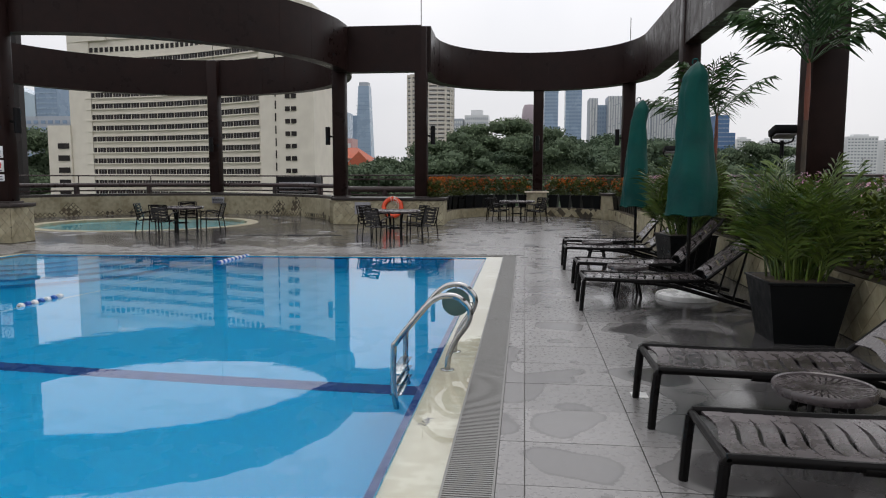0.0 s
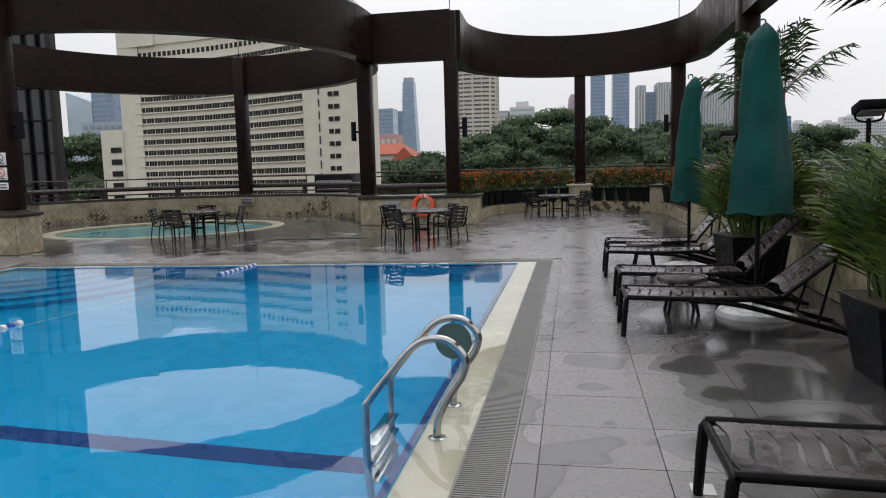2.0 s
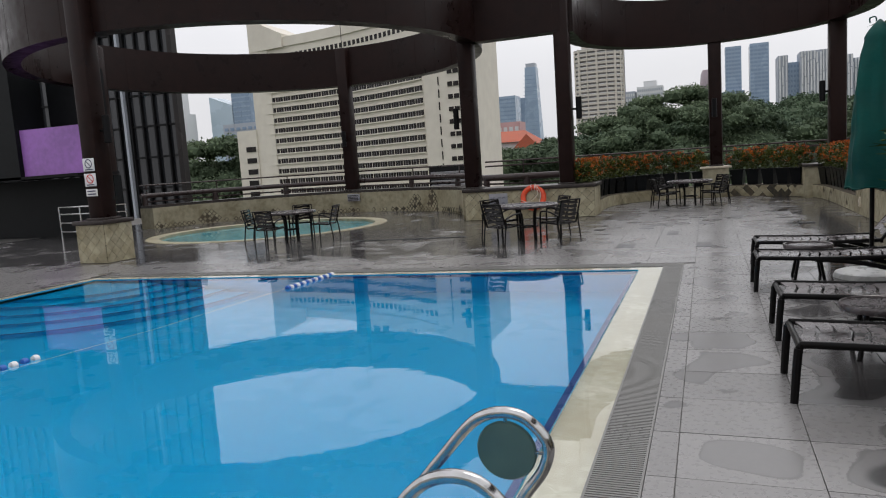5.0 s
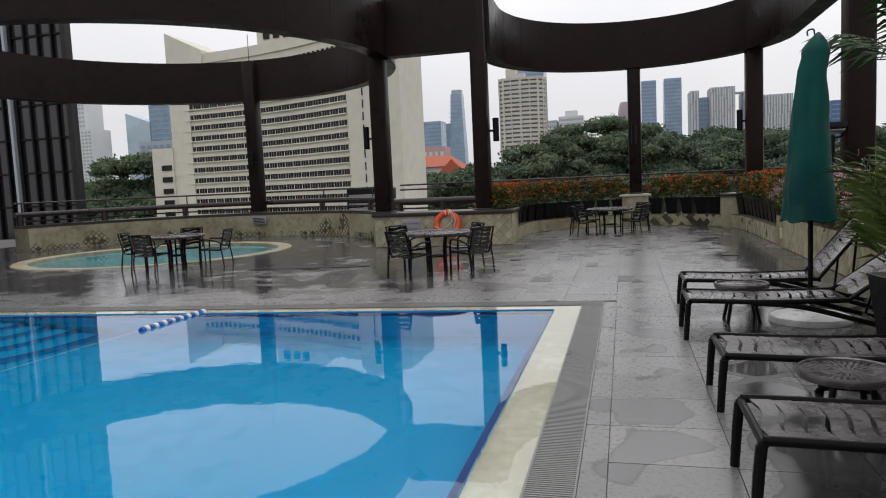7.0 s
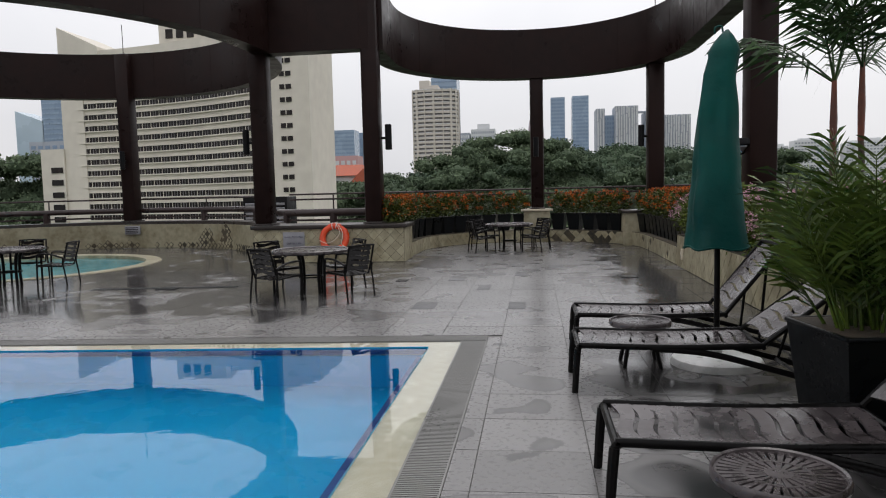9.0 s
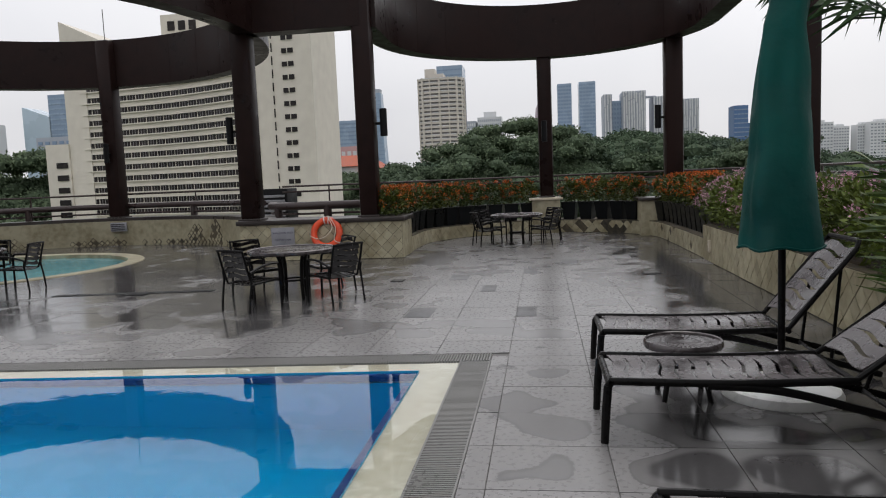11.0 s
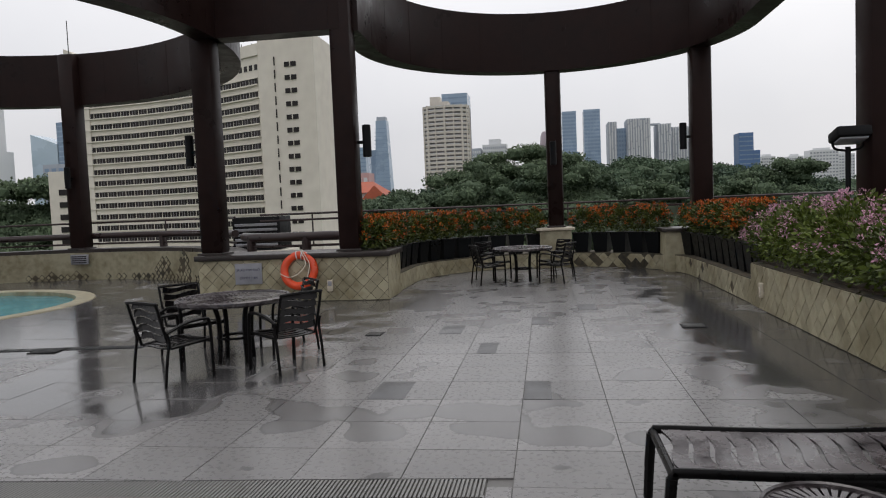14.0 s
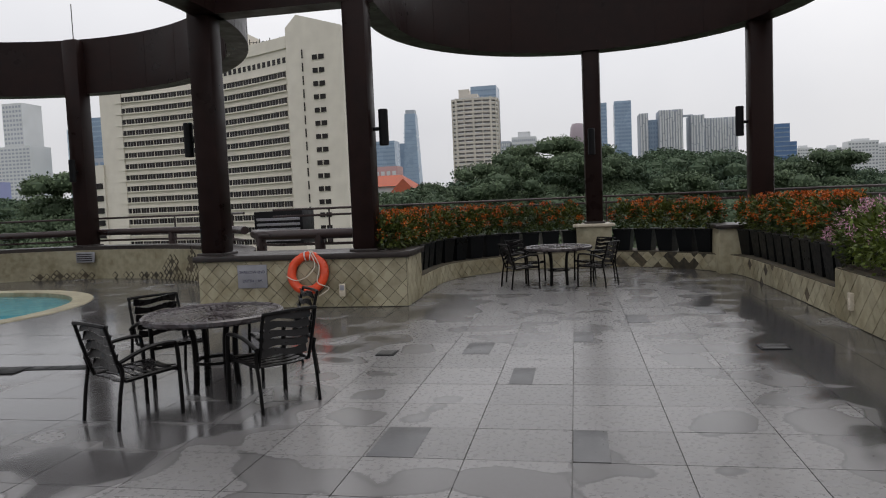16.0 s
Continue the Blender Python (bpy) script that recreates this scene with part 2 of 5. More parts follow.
    l.new(math_node("SUBTRACT", math_node("MULTIPLY_ADD", damp, -0.16, 0.3), math_node("MULTIPLY", film, 0.1)), bp.inputs["Strength"])
    l.new(fine.outputs["Fac"], bp.inputs["Height"])
    l.new(bp.outputs[0], p.inputs["Normal"])
    p.inputs["Specular IOR Level"].default_value = 0.5
    return m


M_TILE = wet_paving("grey_stone_tile", (0.18, 0.174, 0.174), (0.058, 0.056, 0.057), 0.34)
M_GROUT = plain("dark_joint", (0.13, 0.125, 0.12), 0.6)
M_GREY_PATCH = plain("dark_stone_tile", (0.10, 0.10, 0.105), 0.4, grain=20)
M_CREAM = material("cream_pool_coping", (0.62, 0.56, 0.45), 0.22, 0, (0.52, 0.45, 0.34), 14, 1.2, bump=0.06)
M_GRATE = plain("grey_plastic_grating", (0.19, 0.187, 0.18), 0.4, grain=30)
M_POOL = material("blue_pool_tile", (0.0, 0.325, 0.60), 0.3, 0, (0.0, 0.31, 0.585), 3, 0.4, bump=0.02)
M_POOL_DARK = plain("navy_pool_tile", (0.01, 0.05, 0.20), 0.3)
M_TEAL = material("pale_teal_pool_tile", (0.10, 0.43, 0.50), 0.3, 0, (0.08, 0.38, 0.45), 4, 0.6, bump=0.02)
M_STONE = material("cream_sandstone", (0.37, 0.335, 0.23), 0.6, 0, (0.21, 0.18, 0.105), 7, 1.3, bump=0.3, by_object=0.3, by_island=0.3)
M_STAIN = material("blackened_joint", (0.10, 0.08, 0.05), 0.8, 0, (0.02, 0.018, 0.012), 12, 1.0, bump=0.4)
M_BROWN = material("dark_brown_steel_cladding", (0.0175, 0.0086, 0.0076), 0.38, 0, (0.011, 0.0054, 0.0048), 4, 0.7, bump=0.05, spec=0.12)
M_CAP = material("dark_brown_coping_stone", (0.026, 0.018, 0.016), 0.4, 0, (0.014, 0.01, 0.009), 8, 1.0, bump=0.12)
M_PIPE = plain("brown_painted_pipe", (0.035, 0.02, 0.019), 0.35)
M_BLACK = plain("black_wet_metal", (0.0055, 0.005, 0.0052), 0.35, 0, grain=18, spec=0.12)
M_SLAT = material("dark_bronze_cast_metal", (0.078, 0.066, 0.069), 0.26, 0.0, (0.03, 0.025, 0.026), 16, 3.0, bump=0.12, spec=0.45, coat=0.1)
M_POT = plain("black_fibreglass_pot", (0.004, 0.005, 0.006), 0.4, grain=12, spec=0.2)
M_SOIL = material("dark_soil", (0.05, 0.035, 0.02), 0.9, 0, (0.02, 0.014, 0.01), 30, 4, bump=0.6)
M_CANVAS = material("green_canvas", (0.0, 0.064, 0.053), 0.6, 0, (0.0, 0.042, 0.037), 3, 1.0, bump=0.5, grain_bump=6, spec=0.2)
M_CHROME = plain("stainless_steel", (0.5, 0.5, 0.5), 0.12, 1.0, grain=20, rough_var=0.06)
M_DISC = plain("grey_green_plastic", (0.07, 0.13, 0.12), 0.4)
M_BASE = material("grey_umbrella_base", (0.74, 0.74, 0.74), 0.3, 0, (0.55, 0.55, 0.55), 9, 2, bump=0.1)
M_ORANGE = plain("orange_buoy_plastic", (0.75, 0.07, 0.015), 0.35)
M_ROPE = plain("white_rope", (0.7, 0.66, 0.55), 0.8, grain=60)
M_SIGN = plain("white_sign", (0.7, 0.7, 0.7), 0.4)
M_SIGN_GREY = plain("grey_sign", (0.30, 0.30, 0.33), 0.4)
M_INK = plain("dark_lettering", (0.03, 0.03, 0.08), 0.5)
M_RED = plain("red_paint", (0.55, 0.02, 0.02), 0.5)
M_WHITE = plain("white_plastic", (0.75, 0.75, 0.75), 0.4)
M_BLUE = plain("blue_plastic", (0.01, 0.10, 0.42), 0.4)
M_GREEN = leafy("palm_leaf", (0.085, 0.13, 0.018), (0.018, 0.042, 0.008), 0.32, 0.5)
M_GREEN_DARK = leafy("dark_palm_leaf", (0.035, 0.075, 0.02), (0.012, 0.035, 0.010))
M_SHRUB = leafy("shrub_leaf", (0.07, 0.082, 0.012), (0.02, 0.04, 0.008))
M_BUSH = leafy("bougainvillea_leaf", (0.11, 0.145, 0.024), (0.045, 0.066, 0.013))
M_CHAIR = plain("black_cast_metal", (0.010, 0.0085, 0.0088), 0.3, 0, grain=16, spec=0.22)
M_FLOWER = leafy("orange_flower", (0.44, 0.11, 0.012), (0.28, 0.05, 0.008), 0.6)
M_PINK = leafy("pink_flower", (0.55, 0.30, 0.41), (0.42, 0.24, 0.28), 0.6)
M_TRUNK = material("palm_trunk", (0.075, 0.053, 0.037), 0.8, 0, (0.035, 0.026, 0.018), 10, 2, bump=0.5)
M_SHAFT = material("red_crown_shaft", (0.15, 0.04, 0.02), 0.5, 0, (0.09, 0.025, 0.014), 8, 2, bump=0.1)
M_HOTEL = material("cream_render", (0.66, 0.62, 0.54), 0.8, 0, (0.58, 0.54, 0.47), 0.4, 0.06, bump=0.1)
M_HGLASS = material("dark_window_glass", (0.02, 0.016, 0.015), 0.25, 0, (0.009, 0.008, 0.008), 0.35, 0.05, bump=0.0, by_island=0.8, spec=0.2)
M_TOWER = plain("black_curtain_wall_glass", (0.03, 0.032, 0.036), 0.08, 0, grain=0.4, stain=0.08, rough_var=0.04, bump=0.0, by_island=0.9)
M_MULLION = plain("dark_mullion", (0.008, 0.008, 0.009), 0.5, spec=0.12)
M_PURPLE = plain("purple_paint", (0.36, 0.16, 0.52), 0.5)
# near-black, for dark glazing and for the painted shade of the passage
M_DARKGLASS_SHADE = plain("dark_glass_and_shade", (0.010, 0.011, 0.012), 0.4, rough_var=0.05, spec=0.1)
# leaf greens raised and greyed to carry the haze over the park
M_CROWN = material("hazy_tree_canopy", (0.105, 0.14, 0.08), 0.8, 0, (0.06, 0.088, 0.055), 0.25, 0.03, bump=0, by_island=0.5, spec=0.15)
# darker green that paints the shade between the leaves
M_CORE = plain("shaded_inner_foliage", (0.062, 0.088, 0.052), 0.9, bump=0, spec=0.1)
M_CROWN_DARK = material("far_tree_canopy", (0.075, 0.11, 0.065), 0.85, 0, (0.045, 0.07, 0.05), 0.25, 0.03, bump=0, by_island=0.7, spec=0.15)
M_GROUND = material("far_ground", (0.08, 0.10, 0.06), 0.9, 0, (0.04, 0.06, 0.03), 0.2, 0.01, bump=0.1)
M_RED_ROOF = plain("red_roof_tile", (0.42, 0.10, 0.05), 0.7, grain=1.0, stain=0.1)


def water_material(name, colour, ripple):
    m = bpy.data.materials.new(name)
    m.use_nodes = True
    n, l = m.node_tree.nodes, m.node_tree.links
    p = n["Principled BSDF"]
    p.inputs["Base Color"].default_value = (*colour, 1)
    p.inputs["Transmission Weight"].default_value = 1.0
    p.inputs["IOR"].default_value = 1.33
    p.inputs["Roughness"].default_value = 0.0
    geo = n.new("ShaderNodeNewGeometry")
    a = n.new("ShaderNodeTexNoise")
    a.inputs["Scale"].default_value, a.inputs["Detail"].default_value = 5.0, 3.0
    l.new(geo.outputs["Position"], a.inputs["Vector"])
    bp = n.new("ShaderNodeBump")
    bp.inputs["Strength"].default_value, bp.inputs["Distance"].default_value = ripple, 0.01
    l.new(a.outputs["Fac"], bp.inputs["Height"])
    l.new(bp.outputs[0], p.inputs["Normal"])
    return m


M_WATER = water_material("pool_water", (0.86, 0.97, 1.0), 0.045)


# ---- deck and pools ----
def far_y(x):
    """The far border of the large pool's grating."""
    return 13.24 + 0.062 * (x - 0.14)


POOL_L, POOL_B = -9.3, -7.0
KX, KY, KR = -11.6, 20.75, 3.4
DECK_L, DECK_R, DECK_F = -32.0, 6.2, 29.0

g = Geo()
g.prism([(0.14, POOL_B), (DECK_R, POOL_B), (DECK_R, far_y(DECK_R)), (0.14, far_y(0.14))], -0.4, -0.012)
g.prism([(DECK_L, POOL_B), (POOL_L - 0.32, POOL_B), (POOL_L - 0.32, far_y(POOL_L)), (DECK_L, far_y(DECK_L))], -0.4, -0.012)
g.prism([(DECK_L, -12), (DECK_R, -12), (DECK_R, POOL_B), (DECK_L, POOL_B)], -0.4, -0.012)
ringv, ringf = [], []
NK = 96
for i in range(NK):
    a = 2 * math.pi * i / NK
    dx, dy = math.cos(a), math.sin(a)
    ks = [(DECK_R - KX) / dx if dx > 1e-6 else (DECK_L - KX) / dx if dx < -1e-6 else 1e9]
    if dy > 1e-6:
        ks.append((DECK_F - KY) / dy)
    den = dy - 0.062 * dx
    if den < -1e-6:
        ks.append((far_y(KX) - KY) / den)
    k = min(ks)
    ringv += [(KX + dx * KR, KY + dy * KR, -0.012), (KX + dx * k, KY + dy * k, -0.012)]
    ringf.append((2 * i, 2 * i + 1, 2 * ((i + 1) % NK) + 1, 2 * ((i + 1) % NK)))
g.add(ringv, ringf)
floor = setting("floor", g, M_GROUT, "wet grey stone paved roof deck", "floor", smooth=0)

body = setting("building_body", Geo().box((-13, 9, -19), (38, 41, 34)), M_HOTEL, "plain rendered building below the roof deck", "building", smooth=0)
back = setting("wall_south", Geo().box((-13, -12.2, 3.5), (38.4, 0.4, 8)), M_HOTEL, "plain rendered wall closing the deck", "wall", smooth=0)

# large pool
WR, WI = -0.42, 0.56
water_poly = [(POOL_L, POOL_B), (WR, POOL_B), (WR, far_y(WR) - 0.54), (POOL_L, far_y(POOL_L) - 0.54)]
basin = Geo()
(x0, y0), (x1, y1), (x2, y2), (x3, y3) = water_poly
zb = -1.35
basin.add([(x, y, z) for x, y in water_poly for z in (0.0, zb)], [(1, 3, 5, 7), (0, 2, 3, 1), (2, 4, 5, 3), (4, 6, 7, 5), (6, 0, 1, 7)])
pool = setting("swimming_pool", basin, M_POOL, "blue tiled swimming pool basin", "pool", smooth=0)
lane = Geo().box((-4.9, 5.85, zb + 0.004), (8.6, 0.22, 0.006))
lane.box((WR - 0.03, 2.7, -0.12), (0.055, 19.2, 0.17))
lane.prism([(POOL_L, far_y(POOL_L) - 0.6), (WR, far_y(WR) - 0.6), (WR, far_y(WR) - 0.542), (POOL_L, far_y(POOL_L) - 0.542)], -0.2, -0.034)
part("lane_line", lane, M_POOL_DARK, pool, "navy tile lane line", 0)
for i in range(5):
    r0 = 3.1 - 0.42 * i
    st = Geo()
    pts = [(POOL_L + 0.02, y3 - 0.02)] + [(POOL_L + 0.02 + r0 * math.cos(radians(a)), y3 - 0.02 + r0 * math.sin(radians(a))) for a in range(-90, 4, 6)]
    st.prism(pts, zb + 0.01, -1.1 + 0.2 * i)
    part("pool_step", st, M_POOL, pool, "curved blue tiled step", 30)
    nose = Geo().tube([(POOL_L + 0.02 + r0 * math.cos(radians(a)), y3 - 0.02 + r0 * math.sin(radians(a)), -1.1 + 0.2 * i) for a in range(-88, 2, 4)], 0.018, 6)
    part("step_nosing", nose, M_POOL_DARK, pool, "", 60)
def water_sheet(name, pts, z, label):
    me = bpy.data.meshes.new(name)
    me.from_pydata([(x, y, z) for x, y in pts], [], [tuple(range(len(pts)))])
    return setting(name, me, M_WATER, label, "water", smooth=0)


pool_water = water_sheet("pool_water", [(POOL_L - 0.28, POOL_B), (-0.124, POOL_B), (-0.124, far_y(-0.12) - 0.264), (POOL_L - 0.28, far_y(POOL_L) - 0.264)], -0.012, "still clear water brimming over the pool coping")
pool_water.visible_shadow = False

cop = Geo()
cop.prism([(WR, POOL_B), (-0.12, POOL_B), (-0.12, far_y(-0.12) - 0.26), (WR, far_y(WR) - 0.54)], -0.3, -0.03)
cop.prism([(WR, far_y(WR) - 0.54), (-0.12, far_y(-0.12) - 0.26), (POOL_L - 0.3, far_y(POOL_L) - 0.26), (POOL_L, far_y(POOL_L) - 0.54)], -0.3, -0.03)
cop.prism([(POOL_L, POOL_B), (POOL_L, far_y(POOL_L) - 0.54), (POOL_L - 0.3, far_y(POOL_L) - 0.26), (POOL_L - 0.3, POOL_B)], -0.3, -0.03)
setting("pool_coping", cop, M_CREAM, "wet cream stone pool coping", "coping", smooth=0)
drain = Geo().box((0.01, 3, -0.05), (0.26, 20, 0.06))
drain.prism([(POOL_L - 0.3, far_y(POOL_L - 0.3) - 0.26), (0.14, far_y(0.14) - 0.26), (0.14, far_y(0.14)), (POOL_L - 0.3, far_y(POOL_L - 0.3))], -0.08, -0.021)
grating = setting("pool_grating", drain, M_GROUT, "grey plastic overflow grating beside the pool", "grating", smooth=0)
bars = Geo()
y = POOL_B
while y < far_y(0) - 0.27:
    bars.box((0.01, y, -0.012), (0.25, 0.014, 0.02))
    y += 0.024
x = POOL_L - 0.2
while x < 0.13:
    bars.box((x, far_y(x) - 0.13, -0.012), (0.014, 0.25, 0.02))
    x += 0.024
for sx in (-0.115, 0.135):
    bars.box((sx, 3, -0.012), (0.012, 20, 0.022))
bars_ob = part("grating_bar", bars, M_GRATE, grating, "grey plastic bars", 0)
tagged(bars_ob, kind="stuff")

# children's pool
kid = Geo()
kid.lathe([(0.01, -0.45), (KR - 0.32, -0.45), (KR - 0.32, -0.02)], 96, (KX, KY, 0))
kids_pool = setting("wading_pool", kid, M_TEAL, "round shallow teal tiled wading pool", "pool", smooth=0)
kw_ob = water_sheet("wading_pool_water", [(KX + (KR - 0.32) * math.cos(2 * math.pi * i / 96), KY + (KR - 0.32) * math.sin(2 * math.pi * i / 96)) for i in range(96)], -0.06, "still clear shallow water")
kw_ob.visible_shadow = False
setting("wading_pool_coping", Geo().lathe([(KR - 0.33, -0.3), (KR - 0.33, 0.0), (KR - 0.30, 0.012), (KR + 0.02, 0.012), (KR + 0.04, -0.02)], 96, (KX, KY, 0)), M_STONE, "cream rounded stone edge of the wading pool", "coping")

# ---- low walls, pedestals ----
RW = 2.78
left_bay = [(0.55 - RW - 0.02, 21.4)] + arc(0.55, 23.7, RW, 180, 88, 24)
mid_bay = arc(0.55, 23.7, RW, 88, 28, 14)
right_bay = arc(0.55, 23.7, RW, 28, 0, 8) + [(3.36, 22.0), (3.36, 19.75)]
near_wall = [(3.34, 19.75), (3.32, 14), (3.30, 8), (3.30, -6)]
back_wall = arc(KX, KY, 5.75, 12, 166, 66)


def stone_wall(name, path, thick, h, label, cap=0.0, cap_t=0.0):
    w = setting(name, Geo().wall(path, 0, thick, -0.1, h), M_STAIN, label, "wall", smooth=30)
    if cap:
        part("wall_cap", Geo().wall(path, -0.05, thick + 0.05, h, h + cap), M_CAP, w, "dark brown coping", 30)
    return w


w_back = stone_wall("wall_back", back_wall, -0.75, 0.72, "low curved cream stone wall behind the wading pool", 0.09)
w_back.data.materials[0] = M_STONE
w_left = stone_wall("wall_bay_west", left_bay, 0.9, 0.34, "low curved planter wall clad in cream diamond tiles")
w_mid = stone_wall("wall_bay_north", mid_bay, 0.9, 0.34, "low curved planter wall with black stained diamond tiles")
w_right = stone_wall("wall_bay_east", right_bay, 0.9, 0.36, "low planter wall clad in cream diamond tiles")
w_near = stone_wall("wall_east", near_wall, 2.8, 0.60, "planter wall clad in cream diamond tiles")
part("planting_bed", Geo().wall(near_wall, 0.12, 2.7, 0.5, 0.63), M_SOIL, w_near, "dark planting soil", 0)

pedestal = setting("pedestal", Geo().box((-3.92, 21.62, 0.33), (3.44, 1.0, 0.86)), M_STAIN, "cream stone pedestal under two columns", "pedestal", smooth=0)
part("pedestal_cap", Geo().rbox((-3.92, 21.62, 0.80), (3.56, 1.12, 0.09), 0.012), M_CAP, pedestal, "dark brown coping")
ped_l = setting("pedestal_west", Geo().box((-11.37, 14.43, 0.35), (0.74, 0.74, 0.90)), M_STAIN, "cream diamond tiled pedestal under a column", "pedestal", smooth=0)
part("pedestal_cap", Geo().rbox((-11.37, 14.43, 0.84), (0.84, 0.84, 0.08), 0.012), M_CAP, ped_l, "dark brown coping")
pier_c = setting("pier_north", Geo().rbox((0.72, 26.75, 0.40), (0.75, 0.8, 1.0), 0.02), M_STONE, "cream stone pier under a column", "pier")
part("pier_cap", Geo().rbox((0.72, 26.75, 0.92), (0.9, 0.9, 0.06), 0.01), M_CREAM, pier_c, "pale stone cap")
pier_d = setting("pier_east", Geo().rbox((3.45, 25.15, 0.38), (0.95, 1.0, 0.96), 0.02), M_STONE, "stained cream stone pier under a column", "pier")
part("pier_cap", Geo().rbox((3.45, 25.15, 0.88), (1.08, 1.12, 0.07), 0.01), M_CAP, pier_d, "dark coping")

# ---- columns ----
def column(name, x, y, z0, w, top=6.02, lamp=None, rod=False, label="dark brown metal clad column"):
    c = setting(name, Geo().rbox((x, y, (z0 + top) / 2), (w, w, top - z0), w * 0.2), M_BROWN, label, "column")
    part("base_plate", Geo().rbox((x, y, z0 + 0.02), (w + 0.06, w + 0.06, 0.05), 0.01), M_CAP, c)
    if rod:
        part("lightning_rod", Geo().tube([(x, y, top), (x, y, top + 0.9)], 0.012, 6), M_MULLION, c)
    return c


COLS = {}
COLS["a"] = column("column_a", -5.49, 21.5, 0.84, 0.42)
COLS["b"] = column("column_b", -2.92, 21.5, 0.84, 0.39, rod=True)
COLS["c"] = column("column_c", 0.75, 26.75, 0.95, 0.38)
COLS["d"] = column("column_d", 3.82, 25.15, 0.91, 0.43, rod=True)
COLS["e"] = column("column_e", -12.0, 26.9, 0.80, 0.45, rod=True)
COLS["f"] = column("column_f", 4.22, 17.8, 0.6, 0.46)
COLS["g"] = column("column_g", 4.25, 9.9, 0.6, 0.50)
COLS["l"] = column("column_l", -11.37, 14.45, 0.88, 0.42)
COLS["w"] = column("column_w", -17.75, 20.9, 0.0, 0.54)

# ---- fascia beams ----
ZB, ZT = 4.68, 6.04


def fascia(name, path, t0, t1, label, closed=False):
    b = setting(name, Geo().wall(path, t0, t1, ZB, ZT, closed), M_BROWN, label, "beam", smooth=25)
    step, acc = 1.15, 0.0
    joint = Geo()
    for i in range(len(path) - 1):
        p, q = Vector(path[i]), Vector(path[i + 1])
        d = (q - p)
        ln = d.length
        d.normalize()
        nrm = Vector((-d.y, d.x))
        while acc < ln:
            s = p + d * acc
            for t, k in ((t0, -1), (t1, 1)):
                c = s + nrm * (t + math.copysign(0.0015, t - (t0 + t1) / 2))
                joint.box((c.x, c.y, (ZB + ZT) / 2), (0.010, 0.004, ZT - ZB - 0.02), Matrix.Rotation(math.atan2(d.y, d.x), 4, "Z"))
            acc += step
        acc -= ln
    part("panel_joint", joint, M_BROWN, b, "dark joints between the cladding panels", 0)
    return b


ring_path = arc(KX + 0.05, KY + 0.2, 6.2, 0, 360, 120)[:-1]
fascia("beam_ring", ring_path, -0.2, 0.2, "dark brown circular fascia beam over the wading pool", True)
fascia("beam_link", [(-5.4, 21.5), (-2.9, 21.5)], -0.2, 0.2, "dark brown straight fascia beam between two columns")
bay_beam = [(-3.05, 21.5), (-3.1, 23.1)] + arc(0.68, 23.15, 3.78, 178, 2, 60) + [(4.46, 22.5), (4.46, 18), (4.46, 12), (4.46, -3)]
fascia("beam_bay", bay_beam, -0.42, 0.0, "dark brown curved fascia beam round the far bay")

# ---- rails on the parapet ----
def rail_run(name, path, z_pipe, r_pipe, thin, label, every=2.6, post_r=0.05):
    r = thing(name, label, "railing", kind="structure")
    if r_pipe:
        part("pipe_rail", Geo().tube([(x, y, z_pipe) for x, y in path], r_pipe, 12), M_PIPE, r, "thick brown pipe")
    for z in thin:
        part("thin_rail", Geo().tube([(x, y, z) for x, y in path], 0.028, 8), M_PIPE, r)
    acc = every * 0.5
    for i in range(len(path) - 1):
        p, q = Vector(path[i]), Vector(path[i + 1])
        ln = (q - p).length
        while acc < ln:
            s = p.lerp(q, acc / ln)
            if r_pipe:
                part("rail_post", Geo().tube([(s.x, s.y, 0.7), (s.x, s.y, z_pipe - 0.1), (s.x, s.y, z_pipe + 0.02)], [r_pipe, r_pipe, r_pipe * 1.02], 10), M_PIPE, r)
            part("thin_post", Geo().tube([(s.x + 0.05, s.y + 0.1, 0.7), (s.x + 0.05, s.y + 0.1, max(thin))], 0.022, 6), M_PIPE, r)
            acc += every
        acc -= ln
    return r


rail_run("railing_back", arc(KX, KY, 6.35, 36, 166, 66), 1.14, 0.085, (0.93, 1.5), "brown pipe railing on the curved parapet")
rail_run("railing_middle", [(-6.3, 24.6), (-5.9, 24.0), (-5.3, 23.6), (-2.6, 23.6)], 1.05, 0.1, (0.86,), "thick bent brown pipe railing behind the pedestal", 1.5)
rail_run("railing_bay", [(-6.5, 26.0), (-4.2, 26.6)] + arc(0.7, 23.4, 5.4, 145, 10, 40) + [(6.05, 20), (6.05, 2)], 0, 0, (1.38, 1.53), "thin brown railing behind the flower pots", 2.4)
# ---- end structure ----


# ---- distance ----
def hill(x, y):
    """Height of the land round the building."""
    h = -33.0
    h += 33 * math.exp(-(((x + 5) / 150) ** 2 + ((y - 420) / 150) ** 2))
    h += 16 * math.exp(-(((x - 110) / 120) ** 2 + ((y - 420) / 120) ** 2))
    h += 26 * math.exp(-(((x + 290) / 110) ** 2 + ((y - 330) / 110) ** 2))
    return h


g = Geo()
NX, NY = 60, 60
xs = [-3000 + 6000 * (0.5 + 0.5 * (2 * i / NX - 1) * abs(2 * i / NX - 1) ** 0.8) for i in range(NX + 1)]
ys = [-600 + 4600 * (i / NY) ** 1.7 for i in range(NY + 1)]
